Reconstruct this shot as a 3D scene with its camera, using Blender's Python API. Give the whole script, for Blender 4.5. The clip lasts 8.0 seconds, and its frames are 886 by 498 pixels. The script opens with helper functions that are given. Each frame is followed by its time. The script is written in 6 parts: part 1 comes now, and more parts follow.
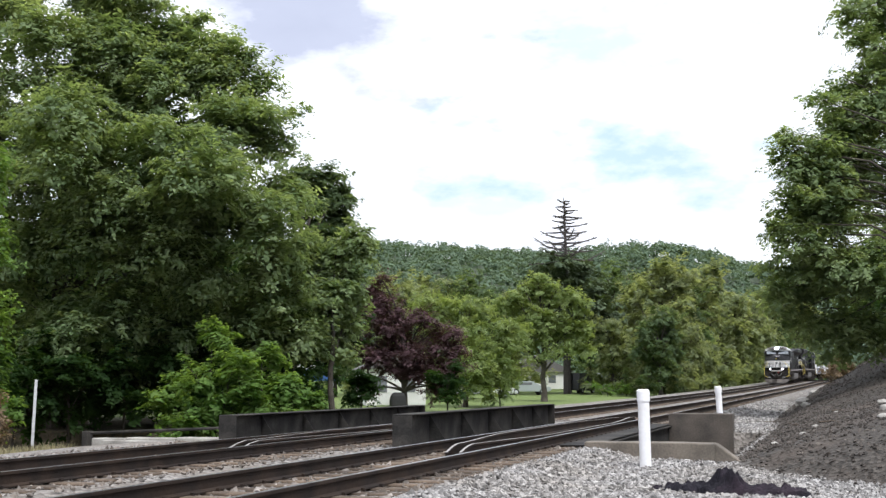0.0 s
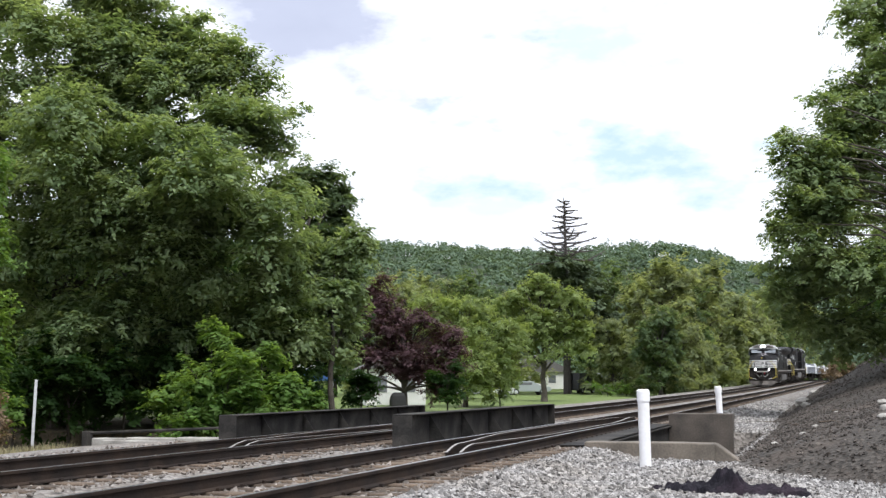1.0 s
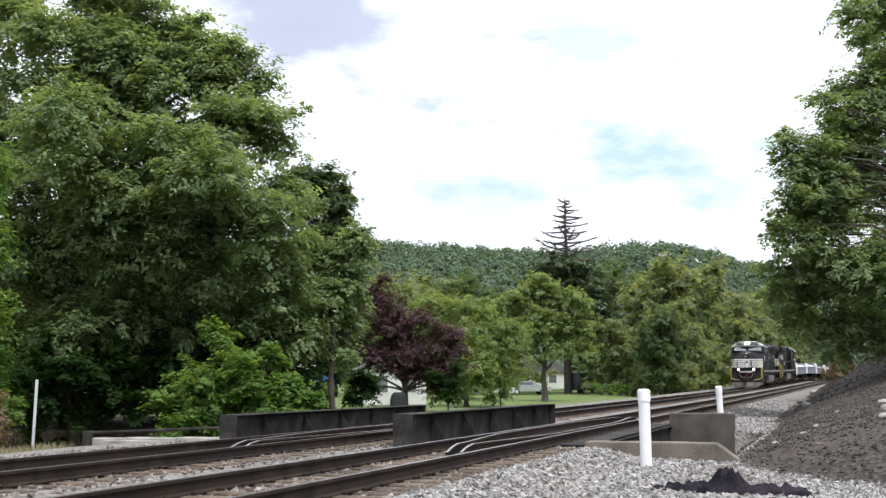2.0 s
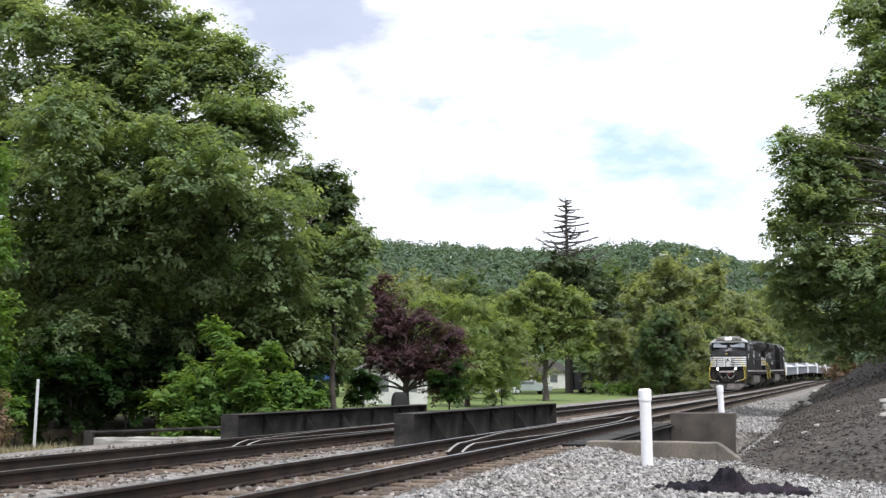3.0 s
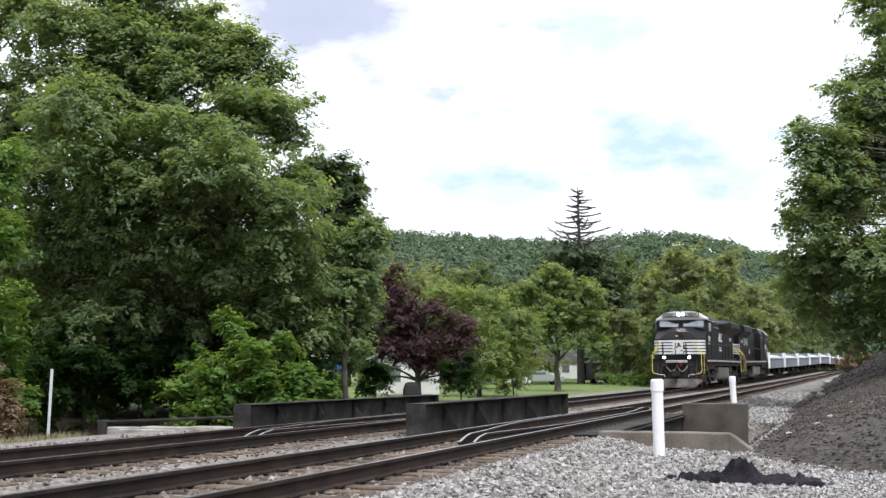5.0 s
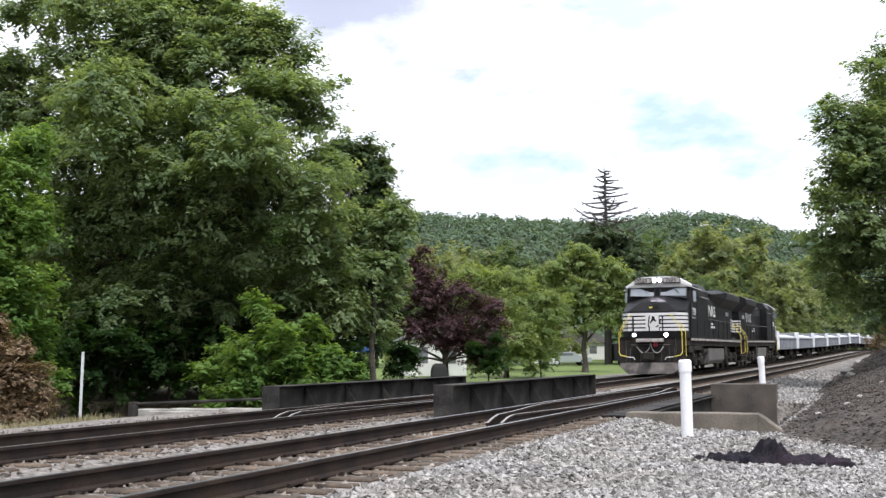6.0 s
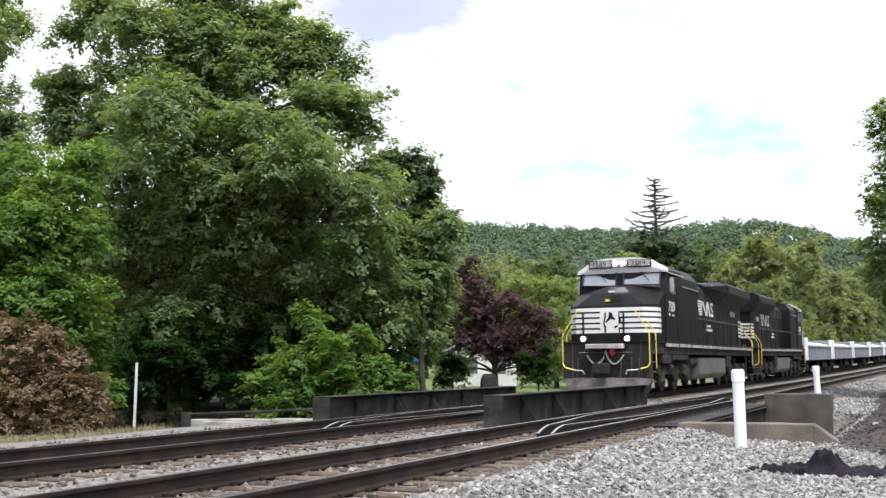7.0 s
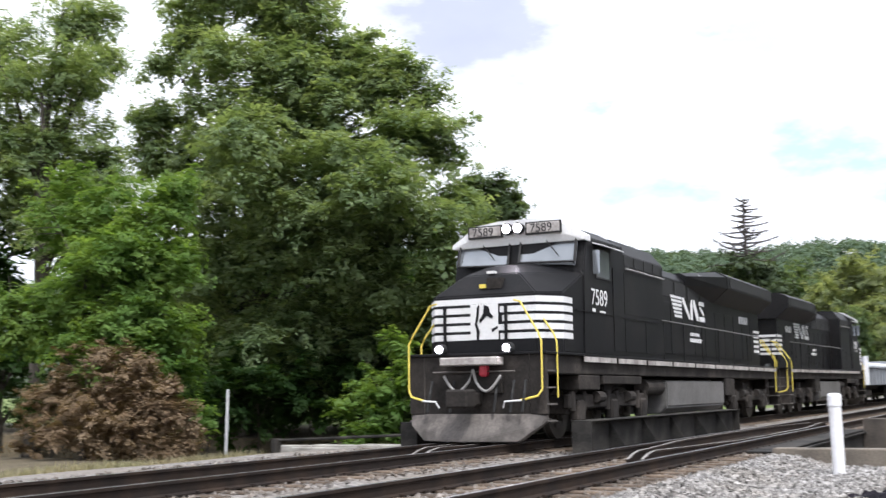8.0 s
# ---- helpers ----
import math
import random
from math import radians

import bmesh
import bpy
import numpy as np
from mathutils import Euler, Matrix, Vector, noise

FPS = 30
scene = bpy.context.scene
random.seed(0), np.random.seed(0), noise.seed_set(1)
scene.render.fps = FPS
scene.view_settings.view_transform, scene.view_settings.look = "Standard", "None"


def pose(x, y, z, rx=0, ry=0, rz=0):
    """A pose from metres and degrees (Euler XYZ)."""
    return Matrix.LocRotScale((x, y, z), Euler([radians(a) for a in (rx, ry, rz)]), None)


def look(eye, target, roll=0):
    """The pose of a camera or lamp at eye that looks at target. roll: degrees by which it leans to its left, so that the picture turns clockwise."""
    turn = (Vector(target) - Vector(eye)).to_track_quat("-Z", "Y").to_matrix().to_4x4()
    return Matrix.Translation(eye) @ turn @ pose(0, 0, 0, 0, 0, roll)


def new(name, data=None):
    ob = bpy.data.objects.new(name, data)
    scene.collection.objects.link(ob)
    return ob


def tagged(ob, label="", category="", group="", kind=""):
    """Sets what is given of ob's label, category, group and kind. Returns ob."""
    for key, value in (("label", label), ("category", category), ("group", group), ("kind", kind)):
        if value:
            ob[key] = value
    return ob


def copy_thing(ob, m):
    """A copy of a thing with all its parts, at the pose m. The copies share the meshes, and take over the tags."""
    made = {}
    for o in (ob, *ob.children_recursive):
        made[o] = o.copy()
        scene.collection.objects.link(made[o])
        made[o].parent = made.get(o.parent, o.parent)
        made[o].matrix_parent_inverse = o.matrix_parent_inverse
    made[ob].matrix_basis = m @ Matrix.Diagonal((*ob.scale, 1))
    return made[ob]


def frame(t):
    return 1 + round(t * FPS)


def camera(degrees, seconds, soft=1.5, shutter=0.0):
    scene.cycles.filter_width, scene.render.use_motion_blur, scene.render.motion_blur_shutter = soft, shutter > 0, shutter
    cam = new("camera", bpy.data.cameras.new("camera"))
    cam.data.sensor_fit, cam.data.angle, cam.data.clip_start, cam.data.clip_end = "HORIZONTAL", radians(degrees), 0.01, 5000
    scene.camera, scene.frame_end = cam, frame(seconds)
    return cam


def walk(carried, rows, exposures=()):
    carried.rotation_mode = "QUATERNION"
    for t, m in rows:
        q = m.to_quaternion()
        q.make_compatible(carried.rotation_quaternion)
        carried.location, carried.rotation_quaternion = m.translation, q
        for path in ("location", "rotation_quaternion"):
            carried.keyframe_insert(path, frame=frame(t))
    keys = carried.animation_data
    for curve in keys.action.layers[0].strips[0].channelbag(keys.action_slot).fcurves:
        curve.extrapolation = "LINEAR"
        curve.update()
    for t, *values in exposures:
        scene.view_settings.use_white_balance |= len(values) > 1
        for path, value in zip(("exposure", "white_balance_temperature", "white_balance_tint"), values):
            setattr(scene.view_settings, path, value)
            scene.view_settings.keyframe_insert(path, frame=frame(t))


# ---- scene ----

cam = camera(44.3, 8.0, soft=1.4, shutter=0.3)
EYE_Z = 0.956
CAMERA_TURNS = [  # seconds, yaw, pitch, roll
    (0.0, 0.0, 7.25, 0.10), (1.5, 0.0, 7.25, 0.10), (2.3, 0.06, 7.23, 0.11), (3.0, 0.088, 7.22, 0.12), (3.5, 0.054, 7.226, 0.09),
    (4.0, 0.245, 7.132, 0.03), (4.5, 0.386, 7.079, -0.06), (4.7, 0.45, 7.02, -0.05), (5.2, 0.92, 6.40, 0.10), (5.8, 1.67, 5.70, 0.23),
    (6.0, 2.134, 5.746, 0.25), (6.5, 3.304, 5.937, 0.28), (7.0, 4.73, 6.296, 0.365), (7.5, 6.068, 6.776, 0.466),
    (7.7, 6.85, 7.28, 0.50), (7.8, 7.35, 7.47, 0.53), (7.9, 8.10, 7.59, 0.57), (8.0, 9.273, 7.652, 0.614)]
walk(cam, [(t, pose(0, 0, EYE_Z, 90 + p, r, y)) for t, y, p, r in CAMERA_TURNS], exposures=((0.0, 0.0, 6050, 12), (4.7, 0.0, 6050, 12), (6.0, 0.04, 6050, 13), (7.0, 0.15, 6050, 13), (8.0, 0.17, 6050, 13)))

# ---- light ----
SUN_AZ, SUN_EL = 150.0, 60.0     # compass bearing clockwise from +y, height
world = bpy.data.worlds.new("sky")
scene.world = world
world.use_nodes = True
wt = world.node_tree
wt.nodes.clear()


def wmath(op, a, b=None, clamp=False):
    n = wt.nodes.new("ShaderNodeMath")
    n.operation, n.use_clamp = op, clamp
    for i, v in enumerate((a, b)):
        if v is None:
            continue
        if isinstance(v, (int, float)):
            n.inputs[i].default_value = v
        else:
            wt.links.new(v, n.inputs[i])
    return n.outputs[0]


def build_sky():
    sky = wt.nodes.new("ShaderNodeTexSky")
    sky.sky_type = "NISHITA"
    sky.sun_disc = False
    sky.sun_elevation, sky.sun_rotation = radians(SUN_EL), radians(SUN_AZ)
    sky.air_density, sky.dust_density = 1.2, 1.5
    coord = wt.nodes.new("ShaderNodeTexCoord")
    sep = wt.nodes.new("ShaderNodeSeparateXYZ")
    wt.links.new(coord.outputs["Generated"], sep.inputs[0])
    x, y, z = sep.outputs
    # broken cloud: large billows with finer edges
    stretch = wt.nodes.new("ShaderNodeMapping")
    stretch.inputs["Scale"].default_value = (1.0, 1.0, 2.2)
    wt.links.new(coord.outputs["Generated"], stretch.inputs[0])
    noise_a = wt.nodes.new("ShaderNodeTexNoise")
    noise_a.inputs["Scale"].default_value, noise_a.inputs["Detail"].default_value = 9.0, 8.0
    noise_a.inputs["Roughness"].default_value = 0.55
    wt.links.new(stretch.outputs[0], noise_a.inputs["Vector"])
    wob = wmath("SUBTRACT", noise_a.outputs[0], 0.5)

    def hole(cx, cz, rx, rz):
        dx = wmath("DIVIDE", wmath("SUBTRACT", wmath("DIVIDE", x, wmath("MAXIMUM", y, 0.05)), cx), rx)
        dz = wmath("DIVIDE", wmath("SUBTRACT", wmath("DIVIDE", z, wmath("MAXIMUM", y, 0.05)), cz), rz)
        d = wmath("SQRT", wmath("ADD", wmath("MULTIPLY", dx, dx), wmath("MULTIPLY", dz, dz)))
        d = wmath("ADD", d, wmath("MULTIPLY", wob, 6.5))
        return wmath("SUBTRACT", 1.0, wmath("MULTIPLY", wmath("SUBTRACT", d, 0.2), 0.85), clamp=True)

    blue = wmath("MAXIMUM", hole(0.165, 0.212, 0.085, 0.036), hole(0.050, 0.214, 0.05, 0.032))
    blue = wmath("MAXIMUM", blue, wmath("MULTIPLY", hole(0.20, 0.345, 0.09, 0.05), 0.55))
    blue = wmath("MAXIMUM", blue, wmath("MULTIPLY", hole(0.04, 0.166, 0.05, 0.012), 0.5))
    blue = wmath("MULTIPLY", blue, 0.72)
    grey = hole(-0.105, 0.342, 0.10, 0.046)
    grey = wmath("MULTIPLY", grey, 0.62)
    bright = wmath("ADD", 1.24, wmath("MULTIPLY", wob, 0.5))
    cloud = wt.nodes.new("ShaderNodeCombineXYZ")
    for i, f in enumerate((1.0, 1.01, 1.035)):
        wt.links.new(wmath("MULTIPLY", bright, f), cloud.inputs[i])
    m1 = wt.nodes.new("ShaderNodeMix")
    m1.data_type = "RGBA"
    wt.links.new(grey, m1.inputs["Factor"])
    wt.links.new(cloud.outputs[0], m1.inputs["A"])
    m1.inputs["B"].default_value = (0.40, 0.45, 0.64, 1)
    blue_sky = wt.nodes.new("ShaderNodeMix")
    blue_sky.data_type, blue_sky.blend_type = "RGBA", "MULTIPLY"
    blue_sky.inputs["Factor"].default_value = 1.0
    blue_sky.inputs["B"].default_value = (0.13, 0.13, 0.13, 1)
    wt.links.new(sky.outputs[0], blue_sky.inputs["A"])
    haze = wt.nodes.new("ShaderNodeMix")
    haze.data_type = "RGBA"
    haze.inputs["Factor"].default_value = 0.7
    haze.inputs["B"].default_value = (0.60, 0.90, 1.0, 1)
    wt.links.new(blue_sky.outputs["Result"], haze.inputs["A"])
    m2 = wt.nodes.new("ShaderNodeMix")
    m2.data_type = "RGBA"
    wt.links.new(blue, m2.inputs["Factor"])
    wt.links.new(m1.outputs["Result"], m2.inputs["A"])
    wt.links.new(haze.outputs["Result"], m2.inputs["B"])
    bg = wt.nodes.new("ShaderNodeBackground")
    bg.inputs["Strength"].default_value = 1.0
    wt.links.new(m2.outputs["Result"], bg.inputs["Color"])
    out = wt.nodes.new("ShaderNodeOutputWorld")
    wt.links.new(bg.outputs[0], out.inputs[0])


build_sky()
sun = new("sun", bpy.data.lights.new("sun", "SUN"))
sun.data.energy, sun.data.angle, sun.data.color = 3.9, radians(14), (1.0, 0.96, 0.88)
_az, _el = radians(SUN_AZ), radians(SUN_EL)
sun.matrix_world = look((60 * math.sin(_az) * math.cos(_el), 60 * math.cos(_az) * math.cos(_el), 60 * math.sin(_el)), (0, 0, 0))


# ---- materials ----
def mat(name, base, rough=0.8, metal=0.0, var=0.25, scale=6.0, fine=60.0, bump=0.15, tint=None, tint_scale=1.2, tint_amount=0.5,
        coords="Object", random_amount=0.0, island=False, spec=0.5):
    """A surface with two scales of variation, a second stain colour and a fine relief."""
    m = bpy.data.materials.new(name)
    m.use_nodes = True
    nt = m.node_tree
    n, link = nt.nodes, nt.links.new
    bsdf = n["Principled BSDF"]
    bsdf.inputs["Roughness"].default_value, bsdf.inputs["Metallic"].default_value = rough, metal
    bsdf.inputs["Specular IOR Level"].default_value = spec
    tc = n.new("ShaderNodeTexCoord")
    a = n.new("ShaderNodeTexNoise")
    a.inputs["Scale"].default_value, a.inputs["Detail"].default_value = scale, 5
    b = n.new("ShaderNodeTexNoise")
    b.inputs["Scale"].default_value, b.inputs["Detail"].default_value = fine, 3
    for q in (a, b):
        link(tc.outputs[coords], q.inputs["Vector"])
    add = n.new("ShaderNodeMath")
    add.operation = "ADD"
    link(a.outputs[0], add.inputs[0])
    link(b.outputs[0], add.inputs[1])
    ramp = n.new("ShaderNodeMapRange")
    ramp.inputs["From Min"].default_value, ramp.inputs["From Max"].default_value = 0.7, 1.3
    ramp.inputs["To Min"].default_value, ramp.inputs["To Max"].default_value = 1 - var, 1 + var
    link(add.outputs[0], ramp.inputs["Value"])
    factor = ramp.outputs[0]
    if random_amount:
        if island:
            src = n.new("ShaderNodeNewGeometry").outputs["Random Per Island"]
        else:
            src = n.new("ShaderNodeObjectInfo").outputs["Random"]
        rr = n.new("ShaderNodeMapRange")
        rr.inputs["To Min"].default_value, rr.inputs["To Max"].default_value = 1 - random_amount, 1 + random_amount
        link(src, rr.inputs["Value"])
        mu = n.new("ShaderNodeMath")
        mu.operation = "MULTIPLY"
        link(factor, mu.inputs[0])
        link(rr.outputs[0], mu.inputs[1])
        factor = mu.outputs[0]
    col = n.new("ShaderNodeMix")
    col.data_type, col.blend_type = "RGBA", "MIX"
    col.inputs["A"].default_value = (*base, 1)
    col.inputs["B"].default_value = (*(tint or base), 1)
    if tint:
        c = n.new("ShaderNodeTexNoise")
        c.inputs["Scale"].default_value, c.inputs["Detail"].default_value = tint_scale, 6
        link(tc.outputs[coords], c.inputs["Vector"])
        cr = n.new("ShaderNodeMapRange")
        cr.inputs["From Min"].default_value, cr.inputs["From Max"].default_value = 0.42, 0.66
        cr.inputs["To Max"].default_value = tint_amount
        link(c.outputs[0], cr.inputs["Value"])
        link(cr.outputs[0], col.inputs["Factor"])
    else:
        col.inputs["Factor"].default_value = 0
    sc = n.new("ShaderNodeVectorMath")
    sc.operation = "SCALE"
    link(col.outputs["Result"], sc.inputs[0])
    link(factor, sc.inputs["Scale"])
    link(sc.outputs[0], bsdf.inputs["Base Color"])
    if bump:
        bp = n.new("ShaderNodeBump")
        bp.inputs["Strength"].default_value, bp.inputs["Distance"].default_value = bump, 0.02
        link(add.outputs[0], bp.inputs["Height"])
        link(bp.outputs[0], bsdf.inputs["Normal"])
    return m


def leaf_mat(name, base, light, var=0.22, through_light=0.58):
    """Leaf surface: each leaf its own green, partly lit through."""
    m = bpy.data.materials.new(name)
    m.use_nodes = True
    nt = m.node_tree
    n, link = nt.nodes, nt.links.new
    bsdf = n["Principled BSDF"]
    bsdf.inputs["Roughness"].default_value = 0.6
    bsdf.inputs["Specular IOR Level"].default_value = 0.18
    geo = n.new("ShaderNodeNewGeometry")
    tc = n.new("ShaderNodeTexCoord")
    big = n.new("ShaderNodeTexNoise")
    big.inputs["Scale"].default_value, big.inputs["Detail"].default_value = 0.8, 4
    link(tc.outputs["Object"], big.inputs["Vector"])
    f = n.new("ShaderNodeMapRange")
    f.inputs["From Min"].default_value, f.inputs["From Max"].default_value = 0.35, 0.68
    link(big.outputs[0], f.inputs["Value"])
    mx = n.new("ShaderNodeMix")
    mx.data_type = "RGBA"
    mx.inputs["A"].default_value, mx.inputs["B"].default_value = (*base, 1), (*light, 1)
    link(f.outputs[0], mx.inputs["Factor"])
    rr = n.new("ShaderNodeMapRange")
    rr.inputs["To Min"].default_value, rr.inputs["To Max"].default_value = 1 - var, 1 + var
    link(geo.outputs["Random Per Island"], rr.inputs["Value"])
    sc = n.new("ShaderNodeVectorMath")
    sc.operation = "SCALE"
    link(mx.outputs["Result"], sc.inputs[0])
    link(rr.outputs[0], sc.inputs["Scale"])
    link(sc.outputs[0], bsdf.inputs["Base Color"])
    tr = n.new("ShaderNodeBsdfTranslucent")
    yel = n.new("ShaderNodeVectorMath")
    yel.operation = "MULTIPLY"
    yel.inputs[1].default_value = (1.38, 1.3, 0.62)
    link(sc.outputs[0], yel.inputs[0])
    link(yel.outputs[0], tr.inputs["Color"])
    ms = n.new("ShaderNodeMixShader")
    ms.inputs[0].default_value = through_light
    link(bsdf.outputs[0], ms.inputs[1])
    link(tr.outputs[0], ms.inputs[2])
    link(ms.outputs[0], n["Material Output"].inputs["Surface"])
    return m


def glow_mat(name, colour, strength):
    m = bpy.data.materials.new(name)
    m.use_nodes = True
    b = m.node_tree.nodes["Principled BSDF"]
    b.inputs["Base Color"].default_value = (*colour, 1)
    b.inputs["Emission Color"].default_value = (*colour, 1)
    b.inputs["Emission Strength"].default_value = strength
    return m


M_STEEL_RAIL = mat("rusty_rail_steel", (0.024, 0.019, 0.017), 0.8, 0.1, 0.3, 3, 40, 0.1, (0.055, 0.036, 0.024), 2.0, 0.5, spec=0.15)
M_RAIL_TOP = mat("polished_rail_head", (0.32, 0.32, 0.33), 0.35, 0.9, 0.15, 3, 40, 0.02)
M_TIE = mat("creosoted_tie_wood", (0.075, 0.054, 0.038), 0.9, 0, 0.45, 5, 50, 0.4, (0.20, 0.15, 0.105), 3.0, 0.7, random_amount=0.35)
M_STONE = mat("ballast_stone", (0.275, 0.265, 0.256), 0.9, 0, 0.25, 9, 60, 0.3, (0.21, 0.19, 0.165), 0.7, 0.6, random_amount=0.62, island=True)
M_GIRDER = mat("grimy_girder_steel", (0.024, 0.023, 0.022), 0.8, 0.1, 0.4, 2.5, 30, 0.2, (0.075, 0.068, 0.06), 1.5, 0.6, spec=0.2)
M_CONCRETE = mat("weathered_concrete", (0.17, 0.145, 0.118), 0.9, 0, 0.3, 2.0, 25, 0.10, (0.085, 0.075, 0.062), 1.3, 0.85)
M_CONCRETE_PALE = mat("pale_concrete", (0.36, 0.345, 0.315), 0.9, 0, 0.25, 2.0, 25, 0.35, (0.16, 0.145, 0.125), 0.9, 0.6)
# stained concrete with the deck's shade put into its colour
M_CONCRETE_SHADED = mat("shaded_stained_concrete", (0.095, 0.080, 0.066), 0.9, 0, 0.3, 2.0, 25, 0.10, (0.045, 0.039, 0.034), 1.2, 0.8)
# light falling on the guard rails' tops, put into a pale colour
M_GUARD_LIT_TOP = mat("lit_guard_rail_top", (0.30, 0.285, 0.27), 0.55, 0.2, 0.2, 3, 40, 0.05)
M_WHITE_POST = mat("white_plastic_pipe", (0.82, 0.82, 0.84), 0.45, 0, 0.06, 3, 20, 0.03, (0.6, 0.58, 0.54), 2.5, 0.3)
M_BARK = mat("grey_brown_bark", (0.055, 0.047, 0.038), 0.95, 0, 0.4, 4, 25, 0.6, (0.11, 0.098, 0.08), 1.5, 0.6)
M_DEADWOOD = mat("dead_wood", (0.075, 0.066, 0.06), 0.95, 0, 0.3, 4, 25, 0.4)
M_LEAF = leaf_mat("tree_leaf", (0.148, 0.214, 0.106), (0.282, 0.358, 0.194))
# shade under the trees is put into this leaf colour; garden bushes share it
M_LEAF_DARK_SHADED = leaf_mat("dark_shaded_leaf", (0.022, 0.052, 0.015), (0.044, 0.088, 0.024))
M_LEAF_BRIGHT = leaf_mat("bright_leaf", (0.105, 0.195, 0.050), (0.20, 0.30, 0.085))
M_LEAF_FAR = leaf_mat("far_leaf", (0.168, 0.212, 0.115), (0.290, 0.330, 0.192))
M_LEAF_PALE = leaf_mat("pale_leaf", (0.185, 0.252, 0.102), (0.295, 0.362, 0.168))
M_LEAF_MID = leaf_mat("mid_leaf", (0.085, 0.135, 0.066), (0.150, 0.205, 0.108))
M_LEAF_PLUM = leaf_mat("plum_leaf", (0.086, 0.048, 0.058), (0.125, 0.074, 0.084), 0.18, 0.3)
M_LEAF_DEAD = leaf_mat("dead_leaf", (0.175, 0.122, 0.076), (0.25, 0.19, 0.128), 0.4, 0.3)
M_NEEDLE = leaf_mat("needle", (0.066, 0.096, 0.054), (0.100, 0.132, 0.070), 0.25, 0.25)
# distance haze is mixed into this bluer, low-contrast green
M_HILL_HAZY = leaf_mat("hill_wood", (0.088, 0.138, 0.094), (0.138, 0.190, 0.122), 0.16, 0.3)
M_STRAW = leaf_mat("dry_grass_blade", (0.30, 0.26, 0.175), (0.25, 0.25, 0.15), 0.4, 0.3)

# ---- the line of the railway ----
PHI, CURVE, GRADE = 0.327132, 0.000492, 0.000066
NEAR_RAIL, TRACK_GAP, GAUGE = 4.898, 3.996, 1.505
NEAR_C, FAR_C = NEAR_RAIL + GAUGE / 2, NEAR_RAIL + TRACK_GAP + GAUGE / 2


def rise(s):
    return GRADE * s * s if 0 < s < 170 else (0 if s <= 0 else GRADE * 170 * 170 + (s - 170) * GRADE * 100)


def at(s, lat, z=0.0):
    """A point s metres along the line, lat metres to its left as seen going away, z above the rail head."""
    hd = PHI + CURVE * s
    ang = (PHI + hd) / 2
    return Vector((s * math.sin(ang) - lat * math.cos(hd), s * math.cos(ang) + lat * math.sin(hd), z + rise(s)))


def heading(s):
    return -math.degrees(PHI + CURVE * s)


def frame_at(s, lat, z=0.0):
    """Pose at a place of the line: +y along the line going away, +x towards the camera's side."""
    p = at(s, lat, z)
    return pose(p.x, p.y, p.z, math.degrees(math.atan2(rise(s + 5) - rise(s - 5), 10)), 0, heading(s))


# ---- mesh helpers ----
def mesh_of(name, verts, faces, material, smooth=False):
    me = bpy.data.meshes.new(name)
    me.from_pydata([tuple(v) for v in verts], [], faces)
    me.materials.append(material)
    if smooth:
        me.polygons.foreach_set("use_smooth", [True] * len(me.polygons))
    me.update()
    return me


def part(name, bm, material, parent, label="", smooth=False):
    me = bpy.data.meshes.new(name)
    bm.to_mesh(me)
    bm.free()
    me.materials.append(material)
    if smooth:
        me.polygons.foreach_set("use_smooth", [True] * len(me.polygons))
    ob = new(name, me)
    if parent:
        ob.parent = parent
    if label:
        tagged(ob, label)
    return ob


def box(bm, x0, x1, y0, y1, z0, z1, bevel=0.0):
    m = Matrix.LocRotScale(((x0 + x1) / 2, (y0 + y1) / 2, (z0 + z1) / 2), None, (abs(x1 - x0), abs(y1 - y0), abs(z1 - z0)))
    r = bmesh.ops.create_cube(bm, size=1, matrix=m)
    if bevel:
        es = list({e for v in r["verts"] for e in v.link_edges})
        bmesh.ops.bevel(bm, geom=es, offset=bevel, segments=1, affect="EDGES")
    return bm


def boxes(*dims, bevel=0.0):
    bm = bmesh.new()
    for d in dims:
        box(bm, *d, bevel=bevel)
    return bm


def tube(bm, points, radius, sides=8, radii=None, caps=True):
    """A round bar along points."""
    points = [Vector(p) for p in points]
    rings = []
    for i, p in enumerate(points):
        d = (points[min(i + 1, len(points) - 1)] - points[max(i - 1, 0)]).normalized()
        up = Vector((0, 0, 1)) if abs(d.z) < 0.9 else Vector((1, 0, 0))
        a = d.cross(up).normalized()
        b = a.cross(d)
        r = radii[i] if radii else radius
        rings.append([bm.verts.new(p + a * (r * math.cos(k * 2 * math.pi / sides)) + b * (r * math.sin(k * 2 * math.pi / sides))) for k in range(sides)])
    for q, w in zip(rings, rings[1:]):
        for k in range(sides):
            bm.faces.new((q[k], q[(k + 1) % sides], w[(k + 1) % sides], w[k]))
    if caps:
        bm.faces.new(rings[0][::-1])
        bm.faces.new(rings[-1])
    return bm


def prism(bm, outline, axis, lo, hi):
    """A plate or block: an outline of (u, v) pairs pushed from lo to hi along axis 0, 1 or 2."""
    def place(u, v, w):
        return ((w, u, v), (u, w, v), (u, v, w))[axis]
    a = [bm.verts.new(place(u, v, lo)) for u, v in outline]
    b = [bm.verts.new(place(u, v, hi)) for u, v in outline]
    bm.faces.new(a)
    bm.faces.new(b[::-1])
    for i in range(len(a)):
        j = (i + 1) % len(a)
        bm.faces.new((a[j], a[i], b[i], b[j]))
    bmesh.ops.recalc_face_normals(bm, faces=bm.faces[:])
    return bm


